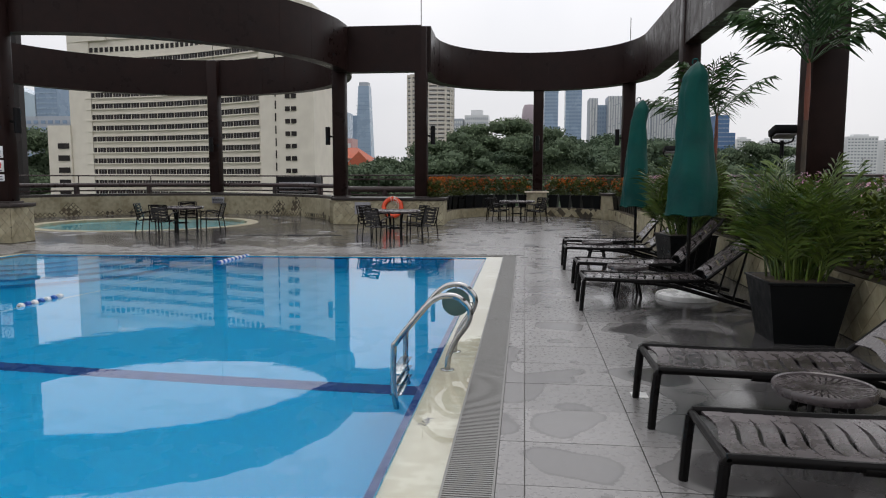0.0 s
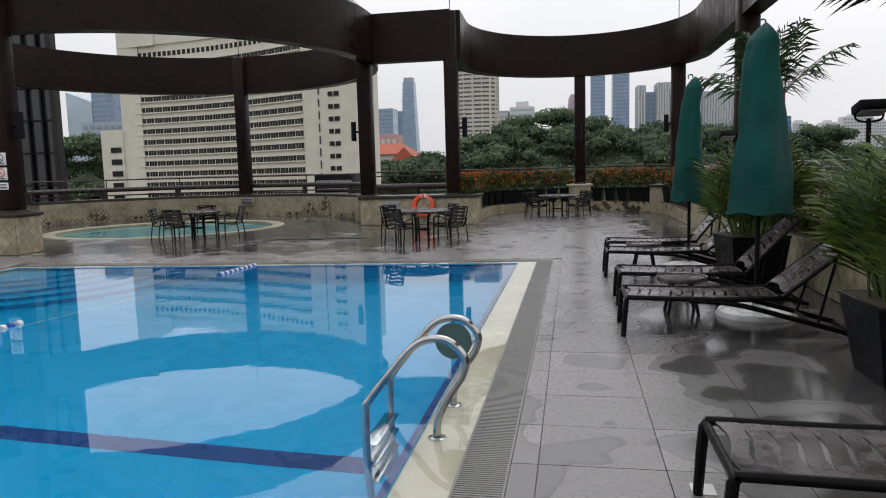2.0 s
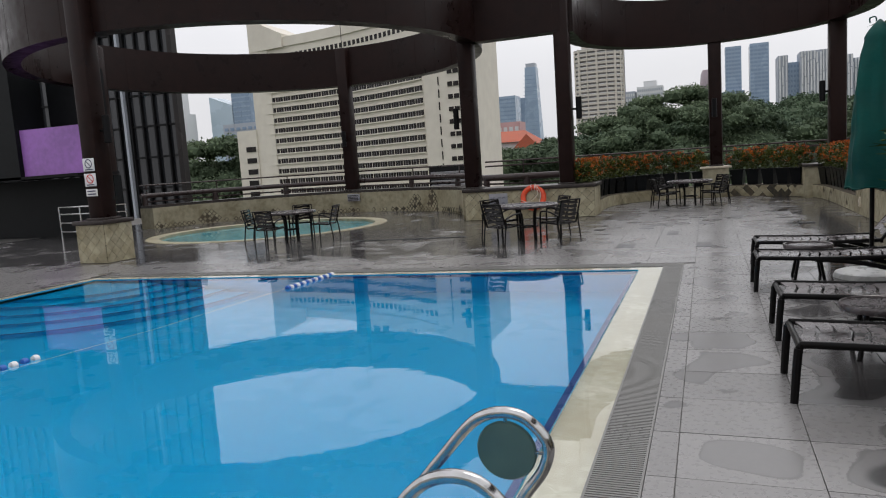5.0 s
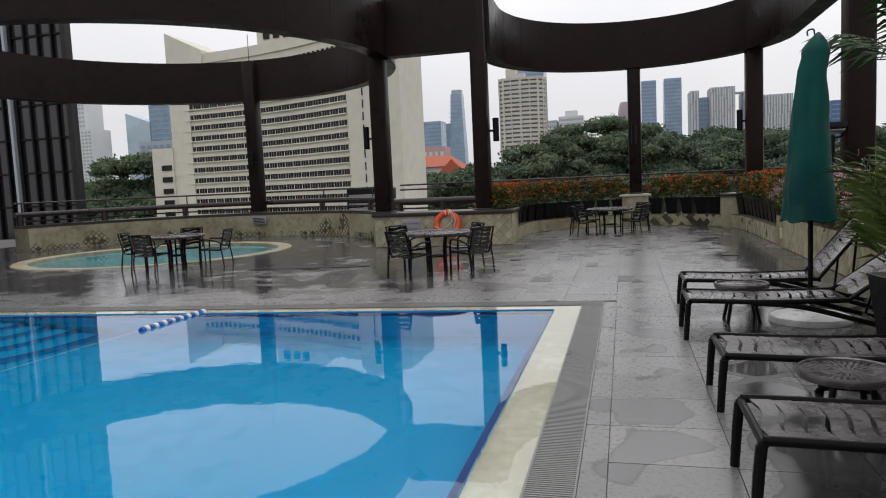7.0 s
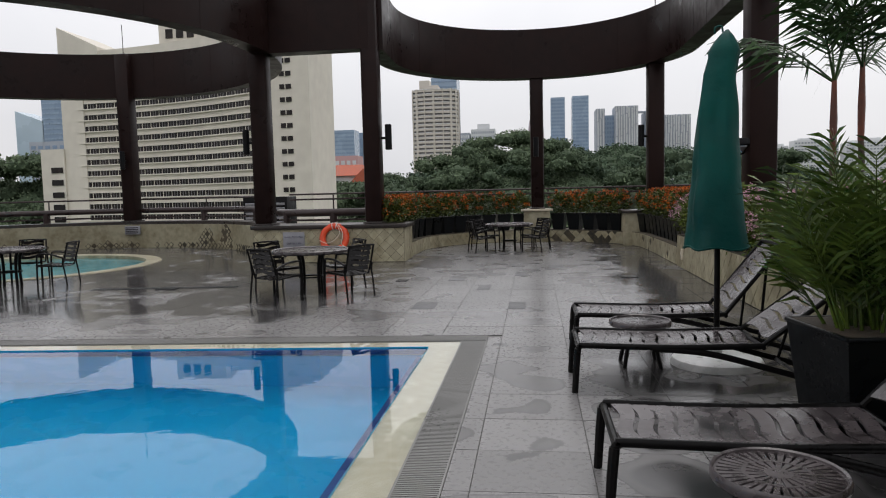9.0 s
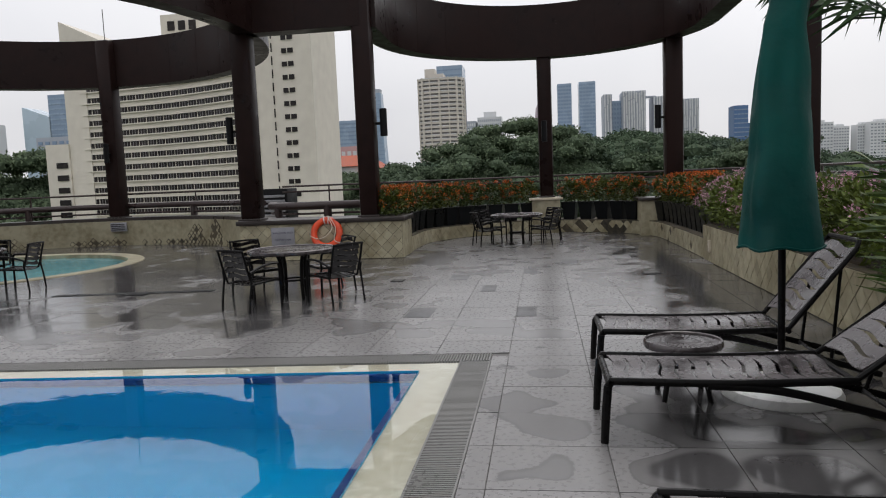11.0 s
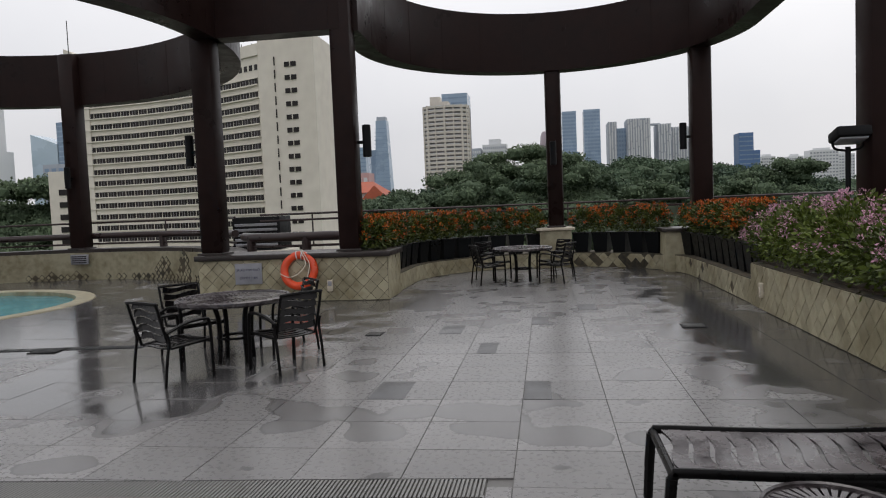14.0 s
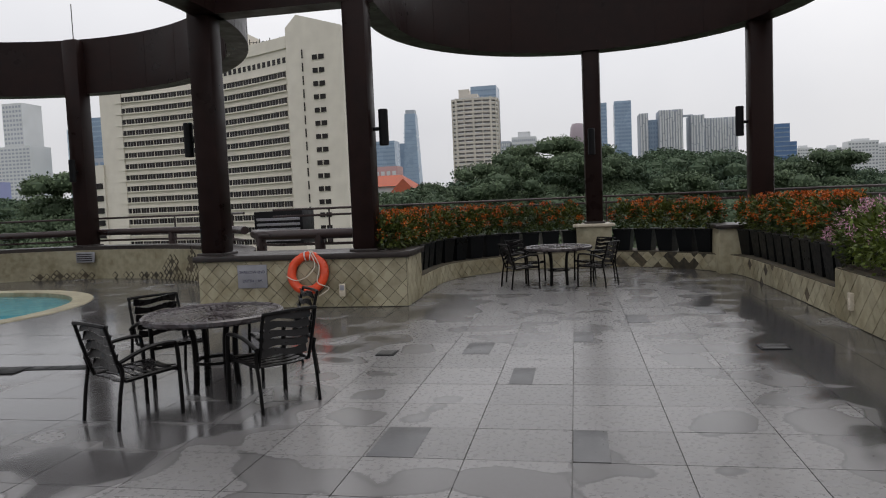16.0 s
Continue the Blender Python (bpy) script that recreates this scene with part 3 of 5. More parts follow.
g.add([(x, y, hill(x, y)) for y in ys for x in xs], [(j * (NX + 1) + i, j * (NX + 1) + i + 1, (j + 1) * (NX + 1) + i + 1, (j + 1) * (NX + 1) + i) for j in range(NY) for i in range(NX)])
setting("ground", g, M_GROUND, "green city land reaching the horizon", "ground")

rnd = random.Random(7)


bm = bmesh.new()
bmesh.ops.create_icosphere(bm, subdivisions=1, radius=1)
bm.verts.index_update()
CORE_V, CORE_F = [tuple(v.co) for v in bm.verts], [tuple(v.index for v in f.verts) for f in bm.faces]
bm.free()


def wood(name, trees, leaf_mat, label, leaf):
    """Crowns as heaps of ragged clumps: a core coloured darker as inner shade, and many small sprays of leaves round
    it.
    """
    r = np.random.RandomState(len(trees))
    vs, fs, lv = [], [], []
    for x, y, z, spread in trees:
        for _ in range(9):
            a, q = rnd.uniform(0, 6.28), rnd.uniform(0, 1) ** 0.6
            cx, cy, cz = x + spread * q * math.cos(a), y + spread * q * math.sin(a), z - spread * 0.32 * q * q + rnd.uniform(-0.8, 0.8)
            s, n = spread * rnd.uniform(0.3, 0.5), len(vs)
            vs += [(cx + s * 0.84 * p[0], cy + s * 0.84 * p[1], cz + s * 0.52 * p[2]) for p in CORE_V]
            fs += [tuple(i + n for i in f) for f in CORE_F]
            m = 120
            d = r.normal(size=(m, 3))
            d[:, 1] -= 0.5
            d[:, 2] += 0.35
            d /= np.linalg.norm(d, axis=1)[:, None]
            p = np.array((cx, cy, cz)) + d * np.array((s, s, s * 0.66)) * r.uniform(0.72, 1.12, (m, 1))
            e = d + r.normal(size=(m, 3)) * 0.7
            u = np.cross(e, r.normal(size=(m, 3)))
            u /= np.linalg.norm(u, axis=1)[:, None]
            w = np.cross(e, u)
            w /= np.linalg.norm(w, axis=1)[:, None]
            k = r.uniform(0.5, 1.25, (m, 1)) * leaf
            lv.append(np.stack((p - u * k, p - w * k * 0.6, p + u * k, p + w * k * 0.6), 1).reshape(-1, 3))
    ob = thing(name, label, "trees", kind="stuff")
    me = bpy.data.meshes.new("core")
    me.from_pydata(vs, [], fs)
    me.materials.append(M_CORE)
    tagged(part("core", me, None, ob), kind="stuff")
    lv = np.concatenate(lv)
    me = bpy.data.meshes.new("leaves")
    me.from_pydata(lv.tolist(), [], np.arange(len(lv)).reshape(-1, 4).tolist())
    me.materials.append(leaf_mat)
    tagged(part("leaves", me, None, ob), kind="stuff")
    return ob


near_wood, far_wood = [], []
for _ in range(470):
    x, y = rnd.uniform(-190, 230), rnd.uniform(150, 430)
    if x < -52 and y < 215:
        continue
    s = rnd.uniform(8, 14) * (1 + (y - 150) / 700)
    (far_wood if y > 330 else near_wood).append((x, y, hill(x, y) + rnd.uniform(9, 14), s))
for _ in range(60):
    x, y = rnd.uniform(-420, -210), rnd.uniform(240, 400)
    far_wood.append((x, y, hill(x, y) + rnd.uniform(13, 19), rnd.uniform(10, 16)))
near_wood += [(-24, 330, 22, 13), (-9, 330, 25, 13), (7, 335, 22, 12), (-38, 325, 16, 12), (-15, 322, 18, 14), (0, 322, 17, 13), (-30, 318, 15, 12), (14, 322, 16, 12), (-26, 300, 9, 14), (104, 330, 15, 10), (94, 335, 11, 9), (112, 335, 13, 9), (40, 300, 7, 11), (75, 300, 6, 12), (22, 320, 13, 10)]
near_wood += [(-196 + 7 * i, 250 + 5 * (i % 3), 15 + 2 * (i % 2) - 0.4 * i, 11) for i in range(9)]
near_wood += [(-205 + 9 * i, 262 + 6 * (i % 2), 8 - 0.3 * i, 13) for i in range(10)]
near_wood += [(-200 + 9 * i, 244 + 6 * (i % 2), 0, 13) for i in range(10)]
near_wood += [(-200 + 10 * i, 230, -8, 13) for i in range(9)]
near_wood += [(-82 + 6 * i, 235 + 6 * (i % 3), 1 + 1.5 * (i % 3), 9) for i in range(7)]
near_wood += [(-75 + 5 * i, 300 + 4 * (i % 3), 4 + i % 4, 9) for i in range(6)]
wood("park_trees", near_wood, M_CROWN, "dense green park trees on a hill", 0.68)
wood("far_trees", far_wood, M_CROWN_DARK, "dark green trees further off", 0.75)


def facade_windows(g, x0, x1, y, z0, z1, nx, nz, fw=0.6, fh=0.5, depth=0.3):
    dx, dz = (x1 - x0) / nx, (z1 - z0) / nz
    for i in range(nx):
        for k in range(nz):
            g.box((x0 + dx * (i + 0.5), y - depth / 2, z0 + dz * (k + 0.5)), (dx * fw, depth, dz * fh))


def far_block(name, x0, x1, y, top, wall, glass, nx, nz, label, depth=30, fw=0.6, fh=0.5, low=-40, roof=None):
    b = thing(name, label, "building")
    part("wall", Geo().box(((x0 + x1) / 2, y + depth / 2, (low + top) / 2), (x1 - x0, depth, top - low)), wall, b, "", 0)
    g = Geo()
    facade_windows(g, x0 + 0.3, x1 - 0.3, y, 0, top - 1.5, nx, nz, fw, fh)
    w = part("window", g, glass, b, "rows of windows", 0)
    tagged(w, kind="stuff")
    if roof:
        part("roof_block", Geo().box(((x0 + x1) / 2, y + depth / 2, top + roof / 2), ((x1 - x0) * 0.5, depth * 0.5, roof)), wall, b, "", 0)
    return b


# Walls and glass far off: the haze of distance is mixed into the colour.
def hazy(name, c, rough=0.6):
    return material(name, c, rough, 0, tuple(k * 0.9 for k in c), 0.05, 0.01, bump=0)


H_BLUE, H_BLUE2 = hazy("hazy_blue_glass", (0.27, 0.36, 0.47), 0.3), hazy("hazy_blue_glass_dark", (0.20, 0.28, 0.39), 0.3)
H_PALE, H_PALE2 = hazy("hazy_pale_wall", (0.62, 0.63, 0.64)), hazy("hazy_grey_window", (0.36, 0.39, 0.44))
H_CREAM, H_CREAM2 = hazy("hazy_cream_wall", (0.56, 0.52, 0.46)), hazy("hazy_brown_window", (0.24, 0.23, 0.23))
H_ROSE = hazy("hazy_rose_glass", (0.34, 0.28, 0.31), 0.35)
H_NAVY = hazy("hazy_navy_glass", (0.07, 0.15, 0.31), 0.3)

# the tapered office tower
t = thing("office_tower", "tall tapered blue glass office tower", "building")
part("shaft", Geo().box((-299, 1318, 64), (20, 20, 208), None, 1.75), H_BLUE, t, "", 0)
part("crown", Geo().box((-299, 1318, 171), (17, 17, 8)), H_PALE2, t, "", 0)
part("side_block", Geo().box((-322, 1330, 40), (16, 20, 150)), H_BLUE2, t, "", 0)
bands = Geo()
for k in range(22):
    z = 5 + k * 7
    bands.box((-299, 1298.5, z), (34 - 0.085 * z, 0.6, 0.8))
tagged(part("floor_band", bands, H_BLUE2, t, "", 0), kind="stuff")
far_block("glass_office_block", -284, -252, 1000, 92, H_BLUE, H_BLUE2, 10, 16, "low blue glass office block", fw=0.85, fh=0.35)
condo = thing("condominium_tower", "cream condominium tower with ribbed balconies", "building")
front = [(-104, 632), (-103, 625), (-99, 621), (-92, 619.2), (-84, 619), (-76, 619.2), (-69, 621), (-65, 625), (-64, 632)]
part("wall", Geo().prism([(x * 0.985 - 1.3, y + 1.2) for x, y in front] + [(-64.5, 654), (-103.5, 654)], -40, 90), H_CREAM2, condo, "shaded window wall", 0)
for k in range(24):
    z = 88.6 - 3.7 * k
    balcony = part("balcony", Geo().wall(front, -0.3, 1.6, z - 0.95, z + 0.95), H_CREAM, condo, "", 0)
    part("rail_line", Geo().wall(front, -0.45, -0.3, z + 0.75, z + 1.15), H_PALE, balcony, "", 0)
for i, (x, y) in enumerate(front):
    part("rib", Geo().box((x, y, 25), (1.7 if i % 2 == 0 else 0.9, 1.8, 130)), H_CREAM, condo, "", 0)
part("roof_block", Geo().box((-93, 634, 94), (9, 12, 9)).box((-88, 634, 92), (14, 14, 4)), H_CREAM, condo, "", 0)
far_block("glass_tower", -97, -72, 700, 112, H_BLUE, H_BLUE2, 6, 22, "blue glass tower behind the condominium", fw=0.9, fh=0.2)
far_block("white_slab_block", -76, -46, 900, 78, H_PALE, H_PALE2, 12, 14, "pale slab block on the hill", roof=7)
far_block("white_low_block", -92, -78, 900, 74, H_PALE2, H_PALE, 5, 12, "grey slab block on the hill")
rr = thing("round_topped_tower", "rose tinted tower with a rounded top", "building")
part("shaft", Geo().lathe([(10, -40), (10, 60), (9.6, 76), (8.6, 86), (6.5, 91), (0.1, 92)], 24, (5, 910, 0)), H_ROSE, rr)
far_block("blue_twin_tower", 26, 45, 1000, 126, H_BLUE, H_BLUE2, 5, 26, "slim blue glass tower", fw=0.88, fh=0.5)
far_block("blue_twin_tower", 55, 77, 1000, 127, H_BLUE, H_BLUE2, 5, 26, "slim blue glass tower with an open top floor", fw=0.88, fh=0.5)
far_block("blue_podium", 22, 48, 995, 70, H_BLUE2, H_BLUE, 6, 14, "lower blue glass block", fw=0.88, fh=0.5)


def striped_block(x0, x1, y, top, label, recess=False):
    b = thing("apartment_tower", label, "building", "white apartment towers")
    part("wall", Geo().box(((x0 + x1) / 2, y + 16, (top - 40) / 2), (x1 - x0, 30, top + 40)), H_PALE2, b, "", 0)
    g = Geo()
    n = max(3, int((x1 - x0) / 2.6))
    r = random.Random(int(x0 * 7))
    for i in range(n):
        x = x0 + (x1 - x0) * (i + 0.5) / n
        z = 0.0
        while z < top - 2:
            h = min(r.uniform(8, 30), top - z)
            g.box((x + r.uniform(-0.35, 0.35), y + 0.2, z + h / 2), (1.3, 1.6, max(h - 0.8, 0.5)))
            z += h
    tagged(part("white_fin", g, H_PALE, b, "white vertical fins", 0), kind="stuff")
    return b


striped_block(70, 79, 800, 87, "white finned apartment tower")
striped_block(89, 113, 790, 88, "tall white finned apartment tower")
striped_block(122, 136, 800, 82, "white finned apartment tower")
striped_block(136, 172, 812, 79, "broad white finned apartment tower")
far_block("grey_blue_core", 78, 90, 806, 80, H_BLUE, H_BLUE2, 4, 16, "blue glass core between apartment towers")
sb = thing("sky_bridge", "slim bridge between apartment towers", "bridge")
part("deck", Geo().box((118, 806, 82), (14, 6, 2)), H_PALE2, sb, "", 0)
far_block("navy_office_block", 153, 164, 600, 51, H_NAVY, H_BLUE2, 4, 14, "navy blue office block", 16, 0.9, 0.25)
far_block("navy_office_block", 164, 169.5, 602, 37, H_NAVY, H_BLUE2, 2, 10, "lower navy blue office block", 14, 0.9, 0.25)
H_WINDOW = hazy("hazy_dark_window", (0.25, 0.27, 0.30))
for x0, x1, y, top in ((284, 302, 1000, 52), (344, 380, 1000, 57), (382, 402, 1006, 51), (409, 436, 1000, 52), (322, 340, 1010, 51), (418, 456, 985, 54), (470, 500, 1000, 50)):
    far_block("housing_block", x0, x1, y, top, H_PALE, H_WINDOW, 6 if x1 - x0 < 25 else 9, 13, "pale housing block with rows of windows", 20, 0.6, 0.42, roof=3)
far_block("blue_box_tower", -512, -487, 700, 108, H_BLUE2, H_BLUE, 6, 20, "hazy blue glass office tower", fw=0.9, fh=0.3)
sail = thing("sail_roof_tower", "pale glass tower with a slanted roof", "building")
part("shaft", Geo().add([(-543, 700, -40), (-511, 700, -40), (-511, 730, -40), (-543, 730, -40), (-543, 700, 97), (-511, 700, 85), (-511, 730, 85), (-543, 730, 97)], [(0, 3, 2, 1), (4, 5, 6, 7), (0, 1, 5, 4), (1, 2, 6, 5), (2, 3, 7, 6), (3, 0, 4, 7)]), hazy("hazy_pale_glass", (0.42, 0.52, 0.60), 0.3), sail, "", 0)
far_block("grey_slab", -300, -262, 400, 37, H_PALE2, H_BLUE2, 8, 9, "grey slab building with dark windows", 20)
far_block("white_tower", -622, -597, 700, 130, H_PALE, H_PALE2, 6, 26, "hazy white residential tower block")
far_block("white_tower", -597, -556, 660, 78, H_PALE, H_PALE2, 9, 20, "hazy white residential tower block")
far_block("blue_wall_house", -300, -272, 300, 20, hazy("hazy_violet_wall", (0.30, 0.33, 0.55)), H_CREAM2, 6, 3, "pale violet house among the trees", 14, 0.5, 0.4)

red = thing("red_roofed_house", "white house with red tiled roofs", "house")
part("wall", Geo().box((-92, 345, -4), (30, 18, 28)), H_PALE, red, "", 0)
part("roof", Geo().add([(-109, 334, 10), (-75, 334, 10), (-75, 356, 10), (-109, 356, 10), (-103, 345, 15.5), (-82, 345, 15.5)], [(0, 1, 5, 4), (2, 3, 4, 5), (1, 2, 5), (3, 0, 4), (0, 3, 2, 1)]), M_RED_ROOF, red, "red tiled roof", 0)
part("side_roof", Geo().add([(-84, 326, 6), (-70, 326, 6), (-70, 340, 6), (-84, 340, 6), (-77, 326, 13), (-77, 340, 13)], [(0, 1, 4), (1, 2, 5, 4), (2, 3, 5), (3, 0, 4, 5), (0, 3, 2, 1)]), M_RED_ROOF, red, "red tiled roof", 0)
far_block("pink_block", -128, -103, 420, 24, hazy("hazy_pink_wall", (0.55, 0.33, 0.32)), H_PALE, 7, 4, "pink and white low block", 14)

# the curved hotel slab
hotel = thing("hotel_slab", "cream curved hotel slab with dark window bands", "building")
hl, hr = (-104.6, 160.4), (-54.9, 145.0)
curve = []
for i in range(25):
    s = i / 24
    curve.append((hl[0] + (hr[0] - hl[0]) * s, hl[1] + (hr[1] - hl[1]) * s + 3.2 * math.sin(math.pi * s)))
curve_back = [(x - 3, y + 18) for x, y in curve]
part("wall", Geo().prism(curve + curve_back[::-1], -40, 33.2), M_HOTEL, hotel, "curved front", 0)
part("parapet", Geo().wall(curve, -0.4, 0.4, 33.2, 35.5), M_HOTEL, hotel, "", 30)
def on_curve(q):
    """A point of the front and its heading, q from 0 to 1 along it."""
    f = min(max(q, 0.0), 0.9999) * (len(curve) - 1)
    a, b = Vector(curve[int(f)]), Vector(curve[int(f) + 1])
    return a.lerp(b, f - int(f)), (b - a).normalized()


BAYS = 20
for k in range(23):
    z = 28.2 - 2.574 * k
    glass, mull, sill = Geo(), Geo(), Geo()
    for i in range(BAYS):
        q0, q1 = 0.012 + 0.976 * i / BAYS, 0.012 + 0.976 * (i + 1) / BAYS
        c, d = on_curve((q0 + q1) / 2)
        ln = (on_curve(q1)[0] - on_curve(q0)[0]).length
        rot, nr = Matrix.Rotation(math.atan2(d.y, d.x), 4, "Z"), Vector((d.y, -d.x))
        e = c + nr * 0.03
        glass.box((e.x, e.y, z), (ln - 0.26, 0.10, 1.12), rot)
        for t in (-1, 1):
            e = c + d * (t * (ln - 0.26) / 6) + nr * 0.10
            mull.box((e.x, e.y, z), (0.09, 0.08, 1.12), rot)
        e = c + nr * 0.25
        sill.box((e.x, e.y, z - 0.70), (ln + 0.03, 0.5, 0.26), rot)
        e = c + nr * 0.15
        sill.box((e.x, e.y, z + 0.66), (ln + 0.03, 0.3, 0.16), rot)
    band = part("window_band", glass, M_HGLASS, hotel, "", 0)
    part("window_mullion", mull, H_CREAM2, band, "", 0)
    part("window_sill", sill, M_HOTEL, band, "", 0)
top = Geo()
for i in range(34):
    c, d = on_curve(0.05 + 0.93 * i / 33)
    e = c + Vector((d.y, -d.x)) * 0.03
    top.box((e.x, e.y, 31.0), (0.9, 0.1, 1.1), Matrix.Rotation(math.atan2(d.y, d.x), 4, "Z"))
part("top_window", top, M_HGLASS, hotel, "row of small openings under the roof", 0)
pier = [(-55.0, 144.6), (-43.0, 143.0), (-43.0, 160), (-55.0, 160)]
g = Geo().prism(pier, -40, 31.5)
g.add([(-55.0, 144.6, 31.5), (-43.0, 143.0, 31.5), (-43.0, 160, 31.5), (-55.0, 160, 31.5), (-55.0, 144.6, 37.0), (-52.5, 144.26, 39.3), (-43.0, 143.0, 36.3), (-43.0, 160, 36.3), (-52.5, 160, 39.3), (-55.0, 160, 37.0)],
      [(0, 1, 6, 5, 4), (1, 2, 7, 6), (2, 3, 9, 8, 7), (3, 0, 4, 9), (4, 5, 8, 9), (5, 6, 7, 8)])
part("end_block", g, M_HOTEL, hotel, "blank cream end block", 0)
for k in range(23):
    z = 30.75 - 2.56 * k
    w = part("window", Geo().box((-48.75, 143.72, z), (1.1, 0.3, 0.92)).box((-47.4, 143.54, z), (1.1, 0.3, 0.92)), M_HGLASS, hotel, "", 0)
    part("window_frame", Geo().box((-48.08, 143.58, z), (0.16, 0.3, 0.95), Matrix.Rotation(-0.13, 4, "Z")), M_HOTEL, w, "", 0)
for k in range(15):
    part("slit", Geo().box((-51.5, 144.08, 31.6 - 2.56 * k), (0.2, 0.3, 1.7)), M_HGLASS, hotel, "", 0)
left = [(-108.5, 160.5), (-102.6, 159.9), (-102.6, 178), (-108.5, 178)]
g = Geo().prism(left, -40, 33)
g.add([(-108.5, 160.5, 33), (-97.5, 158.6, 33), (-97.5, 178, 33), (-108.5, 178, 33), (-108.5, 160.5, 41.5), (-97.5, 158.6, 36.3), (-97.5, 178, 36.3), (-108.5, 178, 41.5)], [(0, 1, 5, 4), (1, 2, 6, 5), (2, 3, 7, 6), (3, 0, 4, 7), (4, 5, 6, 7), (0, 3, 2, 1)])
part("end_block", g, M_HOTEL, hotel, "cream end block with a slanted roof", 0)
g = Geo().prism([(-114.2, 160), (-108.3, 160), (-108.3, 176), (-114.2, 176)], -40, 13.5)
wing = part("low_wing", g, M_HOTEL, hotel, "lower cream wing", 0)
for k in range(12):
    part("window", Geo().box((-110.2, 159.9, 8.6 - 2.9 * k), (2.8, 0.3, 1.3)), M_HGLASS, wing, "", 0)
part("roof_house", Geo().box((-76, 162, 37.5), (12, 8, 6)), M_HOTEL, hotel, "", 0)
tagged(part("roof_window", Geo().box((-79.5, 157.9, 38), (1.6, 0.3, 2)).box((-77, 157.9, 38), (1.6, 0.3, 2)).box((-74.5, 157.9, 38), (1.6, 0.3, 2)), M_HGLASS, hotel, "", 0), kind="")
# bars and rails added in place of the rooftop sign's letters
g = Geo()
for i in range(14):
    g.box((-66 + i * 0.75, 152, 35.2), (0.12, 0.12, 3.2 if i % 3 else 4.2))
g.box((-61, 152, 35.6), (10.5, 0.1, 0.1)).box((-61, 152, 36.6), (10.5, 0.1, 0.1))
part("roof_mast", g, M_MULLION, hotel, "dark rooftop sign simplified to bars and rails", 0)

# dark glass tower next door
tower = thing("glass_tower_block", "black glass curtain wall tower", "building")
tx0, tx1, ty = -46.0, -26.1, 34.5
part("wall", Geo().prism([(tx0, ty + 0.2), (tx1, ty + 0.2), (tx1 - 9.5, ty + 10), (tx0, ty + 10)], -35, 54), M_MULLION, tower, "", 0)
nx, dz = 24, 1.7
for i in range(nx):
    dx = (tx1 - tx0) / nx
    g = Geo()
    for k in range(32):
        g.box((tx0 + dx * (i + 0.5), ty + 0.14, -14 + dz * (k + 0.5)), (dx - 0.1, 0.08, dz - 0.08))
    part("pane_column", g, M_TOWER, tower, "", 0)
    part("mullion", Geo().box((tx0 + dx * (i + 1), ty, 12), (0.10, 0.14, 70)), M_MULLION, tower, "", 0)
for k in range(32):
    part("transom", Geo().box(((tx0 + tx1) / 2, ty + 0.06, -14 + dz * k), (tx1 - tx0, 0.14, 0.09)), M_MULLION, tower, "", 0)
# pale strip imitating the bright reflection where the glass front folds
part("bright_fin", Geo().box((-29.7, ty - 0.1, 12), (0.16, 0.2, 70)), H_PALE2, tower, "pale strip in place of a bright reflection", 0)
part("corner_trim", Geo().box((tx1, ty, 12), (0.3, 0.4, 80)), M_HGLASS, tower, "", 0)

# purple clad annex
annex = thing("annex_building", "purple clad annex over a shaded passage", "building")
part("tower_wall", Geo().box((-21.7, 19.5, 3.95), (5.0, 1.0, 4.1)), M_DARKGLASS_SHADE, annex, "dark glazed upper wall", 0)
part("balcony_front", Geo().box((-18.0, 19.4, 2.72), (2.4, 0.5, 1.4)), M_PURPLE, annex, "purple balcony front", 0)
part("glazing", Geo().box((-18.0, 20.3, 4.3), (2.3, 0.1, 1.7)), M_DARKGLASS_SHADE, annex, "dark glazing", 0)
# near-black sheet in place of the shade under the balcony
part("passage_wall", Geo().box((-20.3, 20.6, 0.95), (6.6, 0.3, 1.9)), M_DARKGLASS_SHADE, annex, "near-black sheet for the shaded passage", 0)
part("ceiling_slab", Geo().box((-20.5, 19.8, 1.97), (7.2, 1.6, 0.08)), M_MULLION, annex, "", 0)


# ---- furniture ----
def bent(points, n=6):
    """A smooth line through points."""
    pts = [Vector(p) for p in points]
    out = []
    for i in range(len(pts) - 1):
        p0, p1, p2, p3 = pts[max(i - 1, 0)], pts[i], pts[i + 1], pts[min(i + 2, len(pts) - 1)]
        for k in range(n):
            t = k / n
            out.append(0.5 * ((2 * p1) + (p2 - p0) * t + (2 * p0 - 5 * p1 + 4 * p2 - p3) * t * t + (3 * p1 - p0 - 3 * p2 + p3) * t ** 3))
    return out + [pts[-1]]


